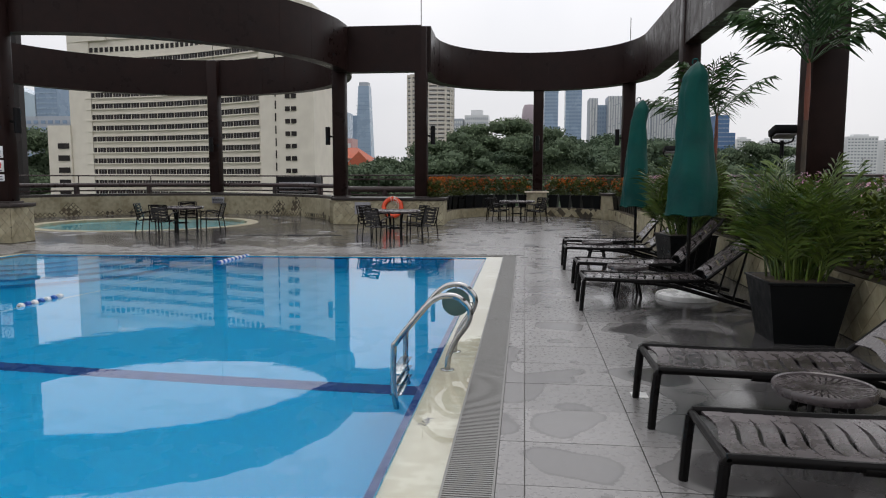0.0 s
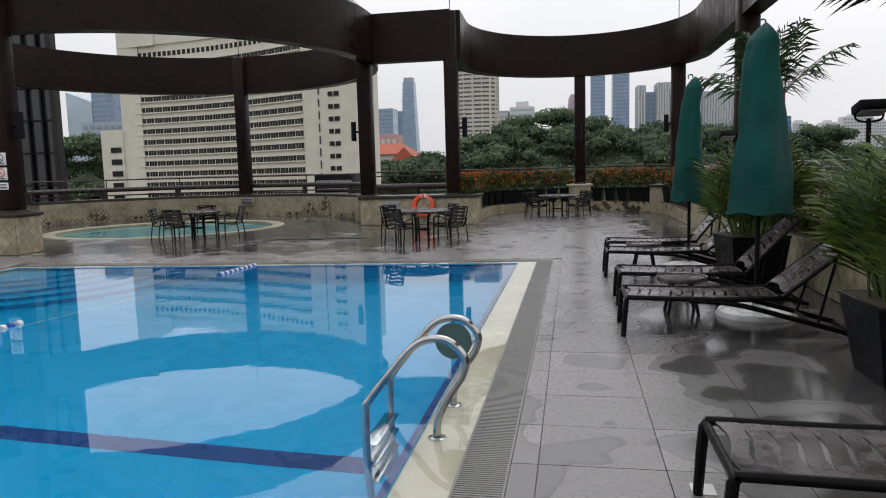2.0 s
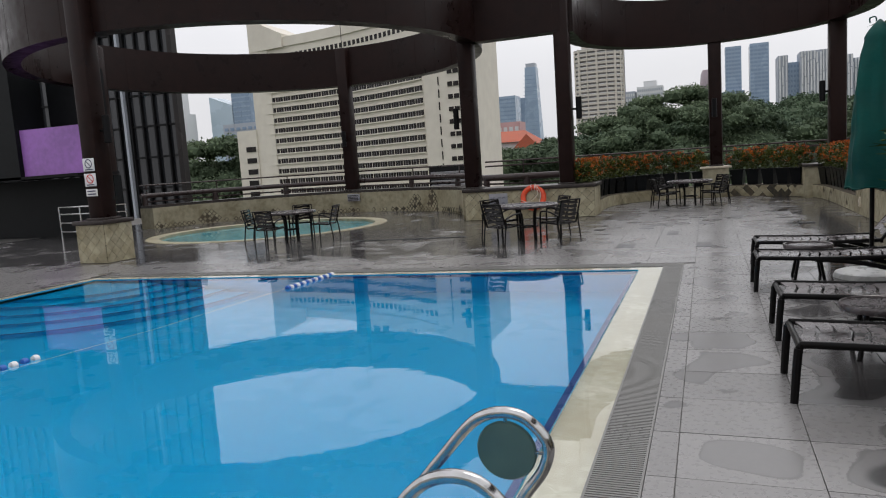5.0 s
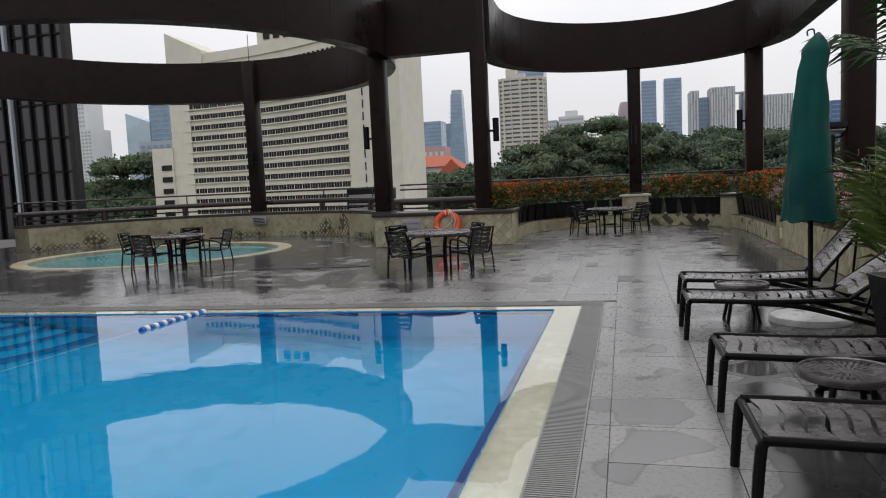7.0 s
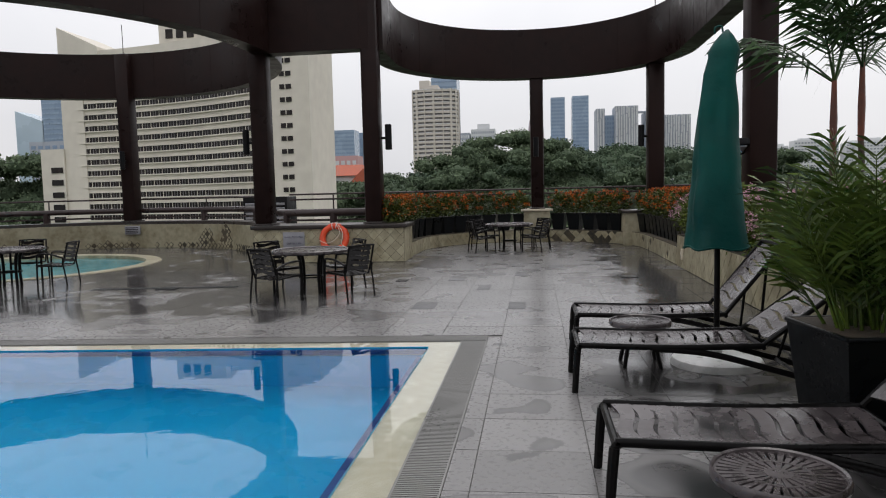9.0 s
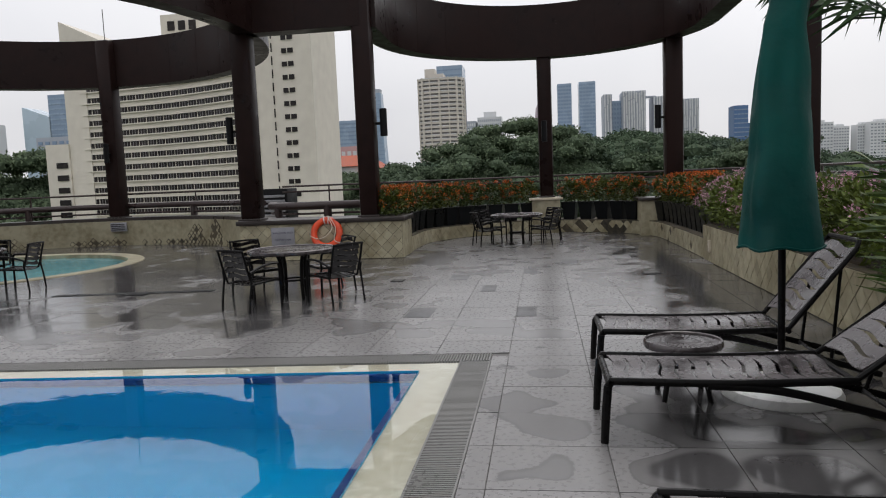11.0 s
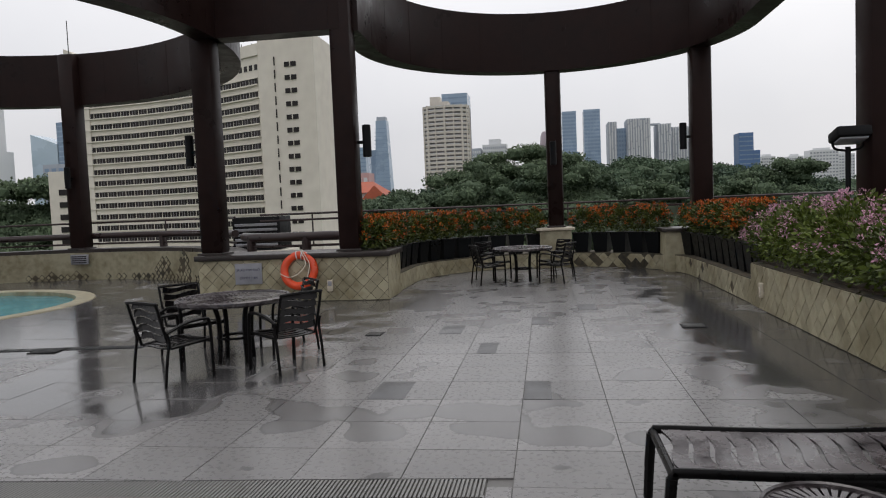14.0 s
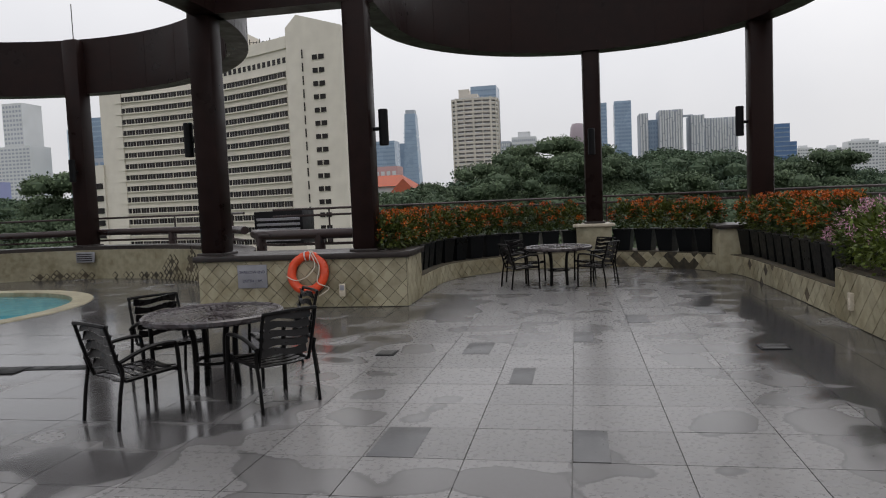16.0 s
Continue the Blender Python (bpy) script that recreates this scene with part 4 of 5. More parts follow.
def wave_slat(pitch, half, slot, sway, thick=0.012, n=14):
    """One slat between two curved slots, lying in x, running in y."""
    g = Geo()
    top, faces = [], []
    for i in range(n + 1):
        y = -half + 2 * half * i / n
        u = y / half
        w = slot * max(math.cos(u * math.pi / 2 * 1.22), 0.0) ** 0.7 if abs(u) < 0.8 else 0.0
        c = sway * math.sin(math.pi * u)
        dip = -0.012 * (1 - u * u)
        top += [(w / 2 + c, y, dip), (pitch - w / 2 + c, y, dip)]
    k = len(top)
    vs = top + [(x, y, z - thick) for x, y, z in top]
    for i in range(n):
        a = 2 * i
        faces += [(a, a + 1, a + 3, a + 2), (k + a, k + a + 2, k + a + 3, k + a + 1), (a, a + 2, k + a + 2, k + a), (a + 1, k + a + 1, k + a + 3, a + 3)]
    faces += [(0, k, k + 1, 1), (k - 2, k - 1, 2 * k - 1, 2 * k - 2)]
    return g.add(vs, faces)


SLAT = wave_slat(0.096, 0.27, 0.024, 0.02).mesh("slat")


def sun_lounger(m, tilt, label):
    """Foot end at the origin, head towards +x."""
    t = thing("sun_lounger", label, "lounger", "loungers beside the pool", m=m)
    fr = part("frame", Geo().tube(bent([(0.012, -0.3, 0.33), (0.03, -0.3, 0.352), (0.08, -0.3, 0.358), (0.7, -0.3, 0.345), (1.33, -0.3, 0.36)]), 0.019, 8, 1.2)
              .tube(bent([(0.012, 0.3, 0.33), (0.03, 0.3, 0.352), (0.08, 0.3, 0.358), (0.7, 0.3, 0.345), (1.33, 0.3, 0.36)]), 0.019, 8, 1.2)
              .tube([(0.02, -0.3, 0.345), (0.02, 0.3, 0.345)], 0.02, 8).tube([(1.33, -0.3, 0.345), (1.33, 0.3, 0.345)], 0.018, 8), M_BLACK, t)
    for sy in (-0.3, 0.3):
        part("leg", Geo().tube(bent([(0.55, sy, 0.335), (0.95, sy, 0.30), (1.45, sy, 0.17), (1.95, sy, 0.03)]), [0.02] * 19, 8, 1.2), M_BLACK, t)
        part("front_leg", Geo().tube([(-0.012, sy, 0.0), (0.0, sy, 0.2), (0.012, sy, 0.335)], [0.024, 0.026, 0.026], 8), M_BLACK, t)
    part("stretcher", Geo().tube([(1.93, -0.3, 0.035), (1.93, 0.3, 0.035)], 0.016, 8), M_BLACK, t)
    part("stretcher", Geo().tube([(1.6, -0.3, 0.13), (1.6, 0.3, 0.13)], 0.014, 8), M_BLACK, t)
    for i in range(13):
        s = part("seat_slat", SLAT, M_SLAT, t)
        s.location = (0.055 + i * 0.096, 0, 0.366 - 0.012 * math.sin(math.pi * i / 12))
    a = radians(tilt)
    back = part("backrest", Geo().tube([(0, -0.29, 0), (0.72, -0.29, 0.02), (0.78, -0.25, 0.03), (0.78, 0.25, 0.03), (0.72, 0.29, 0.02), (0, 0.29, 0)], 0.018, 8), M_BLACK, t)
    back.matrix_basis = Matrix.Translation((1.33, 0, 0.365)) @ Matrix.Rotation(-a, 4, "Y")
    for i in range(7):
        s = part("back_slat", SLAT, M_SLAT, back)
        s.location = (0.06 + i * 0.098, 0, 0.02)
    px, pz = 1.33 + 0.55 * math.cos(a), 0.365 + 0.55 * math.sin(a)
    for sy in (-1, 1):
        part("prop", Geo().tube([(px, 0.27 * sy, pz), (1.62, 0.29 * sy, 0.13)], 0.013, 6), M_BLACK, t)
    return t


LOUNGERS = ((1.08, 2.86, 38, "dark bronze wave slatted sun lounger with a raised back"), (1.05, 4.18, 40, "dark bronze wave slatted sun lounger beside a side table"),
            (0.93, 7.93, 38, "dark bronze wave slatted sun lounger by an umbrella base"), (0.97, 9.40, 46, "dark bronze wave slatted sun lounger with its back up high"),
            (0.93, 11.43, 36, "dark bronze wave slatted sun lounger by a black planter"), (1.0, 12.72, 50, "dark bronze wave slatted sun lounger with a steep back"))
for x, y, tilt, lab in LOUNGERS:
    sun_lounger(pose(x, y, 0.0), tilt, lab)


def slotted_top(r, rings, thick=0.03):
    """A round cast top with a sunburst of radial slots."""
    g = Geo()
    g.lathe([(r * 0.93, thick * 0.5), (r * 0.97, thick * 0.7), (r, thick * 0.3), (r, -thick * 0.5), (r * 0.97, -thick), (r * 0.92, -thick), (r * 0.92, 0), (r * 0.93, thick * 0.5)], 48)
    g.lathe([(0.001, thick * 0.25), (r * 0.17, thick * 0.25), (r * 0.17, -0.006), (0.001, -0.006)], 24)
    for r0, r1, n in rings:
        for k in range(n):
            a = 2 * math.pi * k / n
            w0, w1 = 2 * math.pi * r0 / n * 0.68, 2 * math.pi * r1 / n * 0.68
            c, s = math.cos(a), math.sin(a)
            vs = [(c * q - s * h, s * q + c * h, z) for z in (-0.006, 0.006) for q, h in ((r0, -w0 / 2), (r1, -w1 / 2), (r1, w1 / 2), (r0, w0 / 2))]
            g.add(vs, [(0, 3, 2, 1), (4, 5, 6, 7), (0, 1, 5, 4), (1, 2, 6, 5), (2, 3, 7, 6), (3, 0, 4, 7)])
    for q in {a for a, _, _ in rings} | {b for _, b, _ in rings}:
        g.lathe([(q - 0.008, 0.007), (q + 0.008, 0.007), (q + 0.008, -0.007), (q - 0.008, -0.007), (q - 0.008, 0.007)], 48)
    return g


SIDE_TOP = slotted_top(0.26, ((0.045, 0.13, 20), (0.13, 0.24, 36))).mesh("side_top")
DINING_TOP = slotted_top(0.60, ((0.10, 0.26, 24), (0.26, 0.42, 40), (0.42, 0.56, 56)), 0.035).mesh("dining_top")


def side_table(x, y, label):
    t = thing("side_table", label, "table", "round side tables", m=pose(x, y, 0))
    top = part("tabletop", SIDE_TOP, M_SLAT, t)
    top.location = (0, 0, 0.37)
    for k in range(4):
        a = radians(45 + 90 * k)
        c, s = math.cos(a), math.sin(a)
        part("leg", Geo().tube(bent([(0.13 * c, 0.13 * s, 0.355), (0.16 * c, 0.16 * s, 0.2), (0.21 * c, 0.21 * s, 0.0)]), 0.026, 8, 0.7), M_BLACK, t)
    part("ring", Geo().lathe([(0.15, 0.24), (0.165, 0.245), (0.165, 0.225), (0.15, 0.22), (0.15, 0.24)], 24), M_BLACK, t)


side_table(1.88, 3.58, "wet dark cast metal side table with sunburst slots")
side_table(1.58, 8.74, "dark cast metal side table with sunburst slots")
side_table(1.52, 12.02, "wet dark cast metal side table between two loungers")


# ---- dining sets ----
CHAIR_SLAT = wave_slat(0.075, 0.21, 0.026, 0.014, 0.01).mesh("chair_slat")


def armchair(m, label):
    """Sits at the origin, facing +y."""
    t = thing("armchair", label, "chair", "chairs round the tables", m=m)
    for sx in (-1, 1):
        x = 0.27 * sx
        part("front_leg", Geo().tube(bent([(x, 0.24, 0.0), (x, 0.235, 0.3), (x, 0.22, 0.56), (x, 0.16, 0.605), (x, -0.05, 0.59), (x, -0.26, 0.52)]), 0.016, 8, 1.3), M_BLACK, t, "curved bar forming leg and armrest")
        part("rear_leg", Geo().tube(bent([(x, -0.30, 0.0), (x, -0.27, 0.25), (x, -0.24, 0.43), (x, -0.26, 0.52)]), 0.015, 8), M_BLACK, t)
    seat = part("seat", Geo().tube(bent([(-0.24, 0.24, 0.385), (-0.24, 0.0, 0.375), (-0.23, -0.2, 0.36)]), 0.016, 6).tube(bent([(0.24, 0.24, 0.385), (0.24, 0.0, 0.375), (0.23, -0.2, 0.36)]), 0.016, 6).tube([(-0.27, 0.22, 0.37), (0.27, 0.22, 0.37)], 0.014, 6), M_BLACK, t)
    for i in range(6):
        s = part("seat_slat", CHAIR_SLAT, M_CHAIR, seat)
        s.matrix_basis = Matrix.Translation((0, 0.245 - i * 0.076, 0.395 - 0.006 * i + (0.012 if i == 0 else 0))) @ Matrix.Rotation(radians(-90), 4, "Z")
    back = part("backrest", Geo().tube(bent([(-0.235, -0.21, 0.36), (-0.24, -0.27, 0.55), (-0.24, -0.33, 0.78), (-0.2, -0.345, 0.81), (0.2, -0.345, 0.81), (0.24, -0.33, 0.78), (0.24, -0.27, 0.55), (0.235, -0.21, 0.36)], 4), 0.015, 6), M_BLACK, t)
    for i in range(5):
        s = part("back_slat", CHAIR_SLAT, M_CHAIR, back)
        z = 0.43 + i * 0.077
        s.matrix_basis = Matrix.Translation((0, -0.228 - 0.27 * (z - 0.4), z)) @ Matrix.Rotation(radians(-15), 4, "X") @ Matrix.Rotation(radians(90), 4, "X") @ Matrix.Rotation(radians(90), 4, "Z")
    return t


def dining_table(x, y, rz, label):
    t = thing("dining_table", label, "table", "round dining tables", m=pose(x, y, 0, 0, 0, rz))
    top = part("tabletop", DINING_TOP, M_SLAT, t)
    top.location = (0, 0, 0.665)
    for k in range(4):
        a = radians(45 + 90 * k)
        c, s = math.cos(a), math.sin(a)
        part("leg", Geo().tube(bent([(0.26 * c, 0.26 * s, 0.65), (0.2 * c, 0.2 * s, 0.5), (0.185 * c, 0.185 * s, 0.25), (0.2 * c, 0.2 * s, 0.0)]), 0.026, 8, 1.0), M_BLACK, t)
    part("ring", Geo().lathe([(0.17, 0.27), (0.2, 0.275), (0.2, 0.25), (0.17, 0.245), (0.17, 0.27)], 24), M_BLACK, t)
    part("underside_ring", Geo().lathe([(0.34, 0.65), (0.38, 0.65), (0.38, 0.63), (0.34, 0.63), (0.34, 0.65)], 32), M_BLACK, t)


first_chair = None


def chair_at(x, y, rz, label):
    global first_chair
    m = pose(x, y, 0, 0, 0, rz)
    if first_chair is None:
        first_chair = armchair(m, label)
        first_chair.scale = (0.96, 0.96, 0.95)
    else:
        tagged(copy_thing(first_chair, m), label)


def chairs(cx, cy, spots, label):
    for ang, dist, turn in spots:
        a = radians(ang)
        chair_at(cx + dist * math.cos(a), cy + dist * math.sin(a), ang + 90 + turn, label)


dining_table(-2.80, 16.40, 10, "wet dark cast metal round dining table")
for x, y, rz in ((-3.05, 15.60, -27), (-2.12, 16.04, 55), (-3.44, 16.72, -125), (-2.47, 17.0, 128)):
    chair_at(x, y, rz, "dark metal armchair with wavy slats at a round table")
dining_table(-8.8, 17.5, 25, "dark cast metal round dining table by the wading pool")
chairs(-8.8, 17.5, ((192, 0.80, 0), (105, 0.82, 8), (-94, 0.78, 6), (16, 0.80, -6)), "dark metal armchair at the table by the wading pool")
dining_table(0.02, 23.5, 0, "dark cast metal round dining table in the planted bay")
chairs(0.02, 23.5, ((206, 0.72, 0), (140, 0.8, 0), (-26, 0.72, 0), (40, 0.8, 0)), "dark metal armchair at the table in the bay")


# ---- umbrellas ----
def umbrella(x, y, z_low, z_top, r, label, seed):
    t = thing("patio_umbrella", label, "umbrella", "closed umbrellas", m=pose(x, y, 0))
    part("pole", Geo().tube([(0, 0, 0.05), (0, 0, z_low + 0.4)], 0.024, 12), M_BLACK, t, "black pole")
    part("base_plate", Geo().lathe([(0.001, 0.10), (0.06, 0.10), (0.1, 0.085), (0.3, 0.075), (0.36, 0.055), (0.38, 0.02), (0.38, 0.0)], 40), M_BASE, t, "round grey weighted base")
    part("base_tube", Geo().lathe([(0.045, 0.08), (0.045, 0.3), (0.03, 0.305)], 16), M_CHROME, t, "steel socket")
    g = Geo()
    n, k = 40, 30
    vs, fs = [], []
    for i in range(n + 1):
        u = i / n
        z = z_low + (z_top - z_low) * u
        rr = r * (1 - 0.58 * u) if u < 0.88 else r * 0.49 * (1 - ((u - 0.88) / 0.12) ** 1.8) + 0.012
        for j in range(k):
            a = 2 * math.pi * j / k
            fold = 0.09 * math.sin(4 * a + 2.2 * u + seed) + 0.17 * noise.noise(Vector((math.cos(a) * 1.9, math.sin(a) * 1.9, u * 5 + seed))) + 0.05 * abs(math.sin(4.5 * a - 3 * u + seed))
            q = rr * (1 + fold * (1 if u < 0.88 else 0.5)) * (1.0 if math.cos(a) > 0 else 0.95)
            vs.append((q * math.cos(a) + 0.02 * math.sin(3 * u + seed) + 0.05 * max(0.0, u - 0.8) / 0.2, q * math.sin(a) * 0.9, z + 0.012 * math.sin(5 * a + seed) * (1 - u)))
    for i in range(n):
        for j in range(k):
            a, b = i * k + j, i * k + (j + 1) % k
            fs.append((a, b, b + k, a + k))
    fs.append(tuple(range(n * k, n * k + k)))
    g.add(vs, fs)
    c = part("cover", g, M_CANVAS, t, "green canvas cover", 60)
    part("hem", Geo().tube([(vs[j % k][0] * 1.01, vs[j % k][1] * 1.01, vs[j % k][2] + 0.012) for j in range(k + 1)], 0.007, 5), M_CANVAS, c)
    part("loop", Geo().tube(bent([(0.03, 0, z_top - 0.02), (0.02, 0, z_top + 0.03), (-0.03, 0, z_top + 0.02), (-0.03, 0, z_top - 0.03)]), 0.008, 5), M_CANVAS, c)
    return t


umbrella(2.29, 8.65, 1.03, 2.88, 0.29, "closed patio umbrella in a green canvas cover", 1.3)
umbrella(2.16, 12.05, 0.99, 2.79, 0.25, "closed slimmer patio umbrella in a green canvas cover", 4.1)


# ---- pool ladder ----
lad = thing("pool_ladder", "stainless steel pool ladder with a round disc", "ladder", m=pose(-0.06, 0, 0))
for k, sy in enumerate((5.08, 5.66)):
    rail = bent([(-0.26, sy, -0.03), (-0.25, sy, 0.09), (-0.19, sy, 0.23), (-0.10, sy, 0.365), (-0.09, sy, 0.475), (-0.20, sy, 0.57), (-0.36, sy, 0.545), (-0.52, sy, 0.375), (-0.66, sy, 0.20), (-0.69, sy, 0.1), (-0.69, sy, -0.5), (-0.67, sy, -1.0)])
    part("handrail", Geo().tube(rail, 0.024, 12), M_CHROME, lad)
    part("flange", Geo().lathe([(0.055, -0.03), (0.055, -0.015), (0.03, -0.008)], 20, (-0.26, sy, 0)), M_CHROME, lad)
for z in (-0.22, -0.48, -0.74):
    part("tread", Geo().rbox((-0.68, 5.37, z), (0.1, 0.54, 0.025), 0.006), M_CHROME, lad)
disc = part("disc", Geo().lathe([(0.001, 0.012), (0.115, 0.012), (0.122, 0.0), (0.115, -0.012), (0.001, -0.012)], 40), M_DISC, lad, "grey green plastic disc")
disc.matrix_basis = Matrix.Translation((-0.25, 5.66, 0.42)) @ Matrix.Rotation(radians(90), 4, "X")
part("disc_pin", Geo().tube([(-0.25, 5.66, 0.53), (-0.25, 5.66, 0.57)], 0.008, 6), M_CHROME, lad)
part("disc_pin", Geo().tube([(-0.14, 5.66, 0.42), (-0.09, 5.66, 0.42)], 0.008, 6), M_CHROME, lad)

# ---- lane rope ----
rope = thing("lane_rope", "blue and white floats on a lane rope", "rope")
part("cord", Geo().tube([(-5.0, 12.35, -0.02), (-5.2, 9.0, -0.03), (-5.6, 6.5, -0.03), (-6.6, -4, -0.03)], 0.008, 6), M_ROPE, rope)
FLOAT = Geo().lathe([(0.012, -0.03), (0.036, -0.026), (0.042, 0), (0.036, 0.026), (0.012, 0.03)], 14).mesh("float")
FLOAT_W = FLOAT.copy()
for i in range(16):
    f = part("float", FLOAT if i % 2 else FLOAT_W, M_BLUE if i % 2 else M_WHITE, rope)
    f.matrix_basis = Matrix.Translation((-4.955 - 0.004 * i, 12.5 - 0.075 * i, -0.01)) @ Matrix.Rotation(radians(90), 4, "X")
for i in range(7):
    f = part("float", FLOAT if i % 2 else FLOAT_W, M_BLUE if i % 2 else M_WHITE, rope)
    f.matrix_basis = Matrix.Translation((-5.5 - 0.004 * i, 7.8 - 0.11 * i, -0.01)) @ Matrix.Rotation(radians(90), 4, "X")


# ---- wall lamps, buoy, signs ----
def wall_lamp(x, y, z, dx, dy, h=0.56, r=0.075):
    t = thing("wall_lamp", "dark cylindrical up and down light on a column", "lamp", "column lights", m=pose(x, y, z))
    part("housing", Geo().lathe([(0.001, -h / 2), (r * 0.85, -h / 2), (r, -h / 2 + 0.01), (r, h / 2 - 0.01), (r * 0.85, h / 2), (0.001, h / 2)], 20), M_MULLION, t)
    part("arm", Geo().tube([(0, 0, -0.02), (dx, dy, -0.02)], 0.03, 8), M_MULLION, t)


wall_lamp(-5.88, 21.5, 2.75, 0.2, 0)
wall_lamp(-2.56, 21.5, 2.76, -0.2, 0)
wall_lamp(0.72, 26.38, 2.72, 0, 0.2)
wall_lamp(3.46, 25.15, 2.86, 0.2, 0)
wall_lamp(-12.0, 26.5, 2.72, 0, 0.2)
wall_lamp(-11.0, 14.45, 2.72, -0.2, 0)

buoy = thing("lifebuoy", "orange lifebuoy with a white rope on the pedestal", "lifebuoy", m=pose(-3.75, 21.04, 0.55, 78))
NB, RB, rb = 40, 0.27, 0.07
gv, gf = [], []
for i in range(NB):
    a = 2 * math.pi * i / NB
    for j in range(14):
        b = 2 * math.pi * j / 14
        q = RB + rb * math.cos(b)
        gv.append((q * math.cos(a), q * math.sin(a), rb * 0.8 * math.sin(b)))
for i in range(NB):
    for j in range(14):
        gf.append((i * 14 + j, i * 14 + (j + 1) % 14, ((i + 1) % NB) * 14 + (j + 1) % 14, ((i + 1) % NB) * 14 + j))
part("ring", Geo().add(gv, gf), M_ORANGE, buoy)
for k in range(2):
    a = radians(80 + 20 * k)
    part("band", Geo().tube([((RB + 0.075 * math.cos(b)) * math.cos(a), (RB + 0.075 * math.cos(b)) * math.sin(a), 0.064 * math.sin(b)) for b in [2 * math.pi * j / 16 for j in range(17)]], 0.01, 6), M_SIGN, buoy)
part("rope", Geo().tube(bent([(0.02, 0.35, 0.05), (0.13, 0.12, 0.06), (0.02, -0.05, 0.06), (-0.16, -0.12, 0.07), (-0.33, -0.05, 0.06)]), 0.008, 6)
     .tube(bent([(0.05, 0.35, 0.05), (0.2, 0.1, 0.06), (0.18, -0.15, 0.06), (0.36, -0.24, 0.04), (0.2, -0.36, 0.03)]), 0.008, 6), M_ROPE, buoy, "white rope")


def lettering(name, text, size, m, parent, mat):
    c = bpy.data.curves.new(name, "FONT")
    c.body, c.size, c.align_x, c.extrude = text, size, "CENTER", 0.001
    tmp = bpy.data.objects.new(name, c)
    me = bpy.data.meshes.new_from_object(tmp)
    bpy.data.objects.remove(tmp)
    me.materials.append(mat)
    ob = new(name, me)
    ob.parent, ob.matrix_basis = parent, m
    return ob


sg = thing("depth_sign", "grey sign about shallow water on the pedestal", "sign", m=pose(-4.70, 21.09, 0.51, 90))
part("plate", Geo().rbox((0, 0, 0), (0.50, 0.37, 0.014), 0.005), M_SIGN_GREY, sg)
lettering("lettering", "SHALLOW END", 0.062, pose(0, 0.05, 0.009), sg, M_INK)
lettering("lettering", "DEPTH 1.4M", 0.062, pose(0, -0.09, 0.009), sg, M_INK)

for i, (z, h, mark) in enumerate(((2.02, 0.26, "round"), (1.71, 0.26, "round"), (1.45, 0.15, "bars"))):
    s = thing("notice_plate", "white notice plate on the column" if mark == "bars" else "white prohibition sign on the column", "sign", "signs on the column", m=pose(-11.37, 14.225, z, 90))
    part("plate", Geo().rbox((0, 0, 0), (0.30, h, 0.012), 0.004), M_SIGN, s)
    if mark == "round":
        part("ring", Geo().lathe([(0.075, 0.008), (0.095, 0.008), (0.095, 0.006), (0.075, 0.006), (0.075, 0.008)], 28, (0, 0.02, 0)), M_RED if i else M_INK, s)
        part("bar", Geo().box((0, 0.02, 0.008), (0.16, 0.018, 0.002), Matrix.Rotation(radians(-45), 4, "Z")), M_RED if i else M_INK, s)
        part("text_bar", Geo().box((0, -0.1, 0.008), (0.2, 0.022, 0.002)), M_INK, s)
    else:
        part("text_bar", Geo().box((0, 0.03, 0.008), (0.22, 0.025, 0.002)).box((0, -0.03, 0.008), (0.22, 0.025, 0.002)), M_INK, s)

for x, y, rz in ((-3.22, 21.09, 0), (3.32, 19.2, 90)):
    o = thing("socket_box", "pale weatherproof socket box on a stone wall", "socket", m=pose(x, y, 0.27, 0, 0, rz))
    part("box", Geo().rbox((0, 0, 0), (0.10, 0.07, 0.2), 0.012), M_CREAM, o)
    part("cover", Geo().rbox((0, -0.04, 0.04), (0.07, 0.02, 0.08), 0.008), M_SIGN_GREY, o)
o = thing("wall_vent", "grey plate set in the curved low wall", "vent", m=pose(-11.75, 26.42, 0.55))
part("plate", Geo().rbox((0, 0, 0), (0.5, 0.06, 0.26), 0.01), M_SIGN_GREY, o)
for k in range(4):
    part("slat", Geo().rbox((0, -0.035, -0.08 + 0.053 * k), (0.42, 0.012, 0.02), 0.004), M_MULLION, o)

for x, y in ((3.83, 17.75), (4.0, 10.6)):
    fl = thing("floodlight", "black floodlight on a short post in the flower bed", "lamp", "garden floodlights", m=pose(x, y, 0))
    part("post", Geo().tube([(0, 0, 0.6), (0, 0, 2.03)], 0.028, 10), M_MULLION, fl)
    part("head", Geo().rbox((0, -0.05, 2.16), (0.36, 0.30, 0.12), 0.03, Matrix.Rotation(radians(-14), 4, "X")), M_MULLION, fl)
    part("lens", Geo().rbox((0, -0.06, 2.09), (0.29, 0.23, 0.02), 0.006, Matrix.Rotation(radians(-14), 4, "X")), M_SIGN_GREY, fl)
    part("bracket", Geo().tube(bent([(-0.16, 0, 2.13), (-0.14, 0, 2.02), (0, 0, 1.99), (0.14, 0, 2.02), (0.16, 0, 2.13)]), 0.014, 6), M_MULLION, fl)

hr_ = thing("handrail", "curved stainless steel handrail at the annex", "railing")
for z in (0.35, 0.6, 0.85, 1.05):
    part("bar", Geo().tube([(-16.9 + 0.35 * i, 18.2 - 0.25 * math.sin(i * 0.45), z) for i in range(8)], 0.022, 8), M_CHROME, hr_)
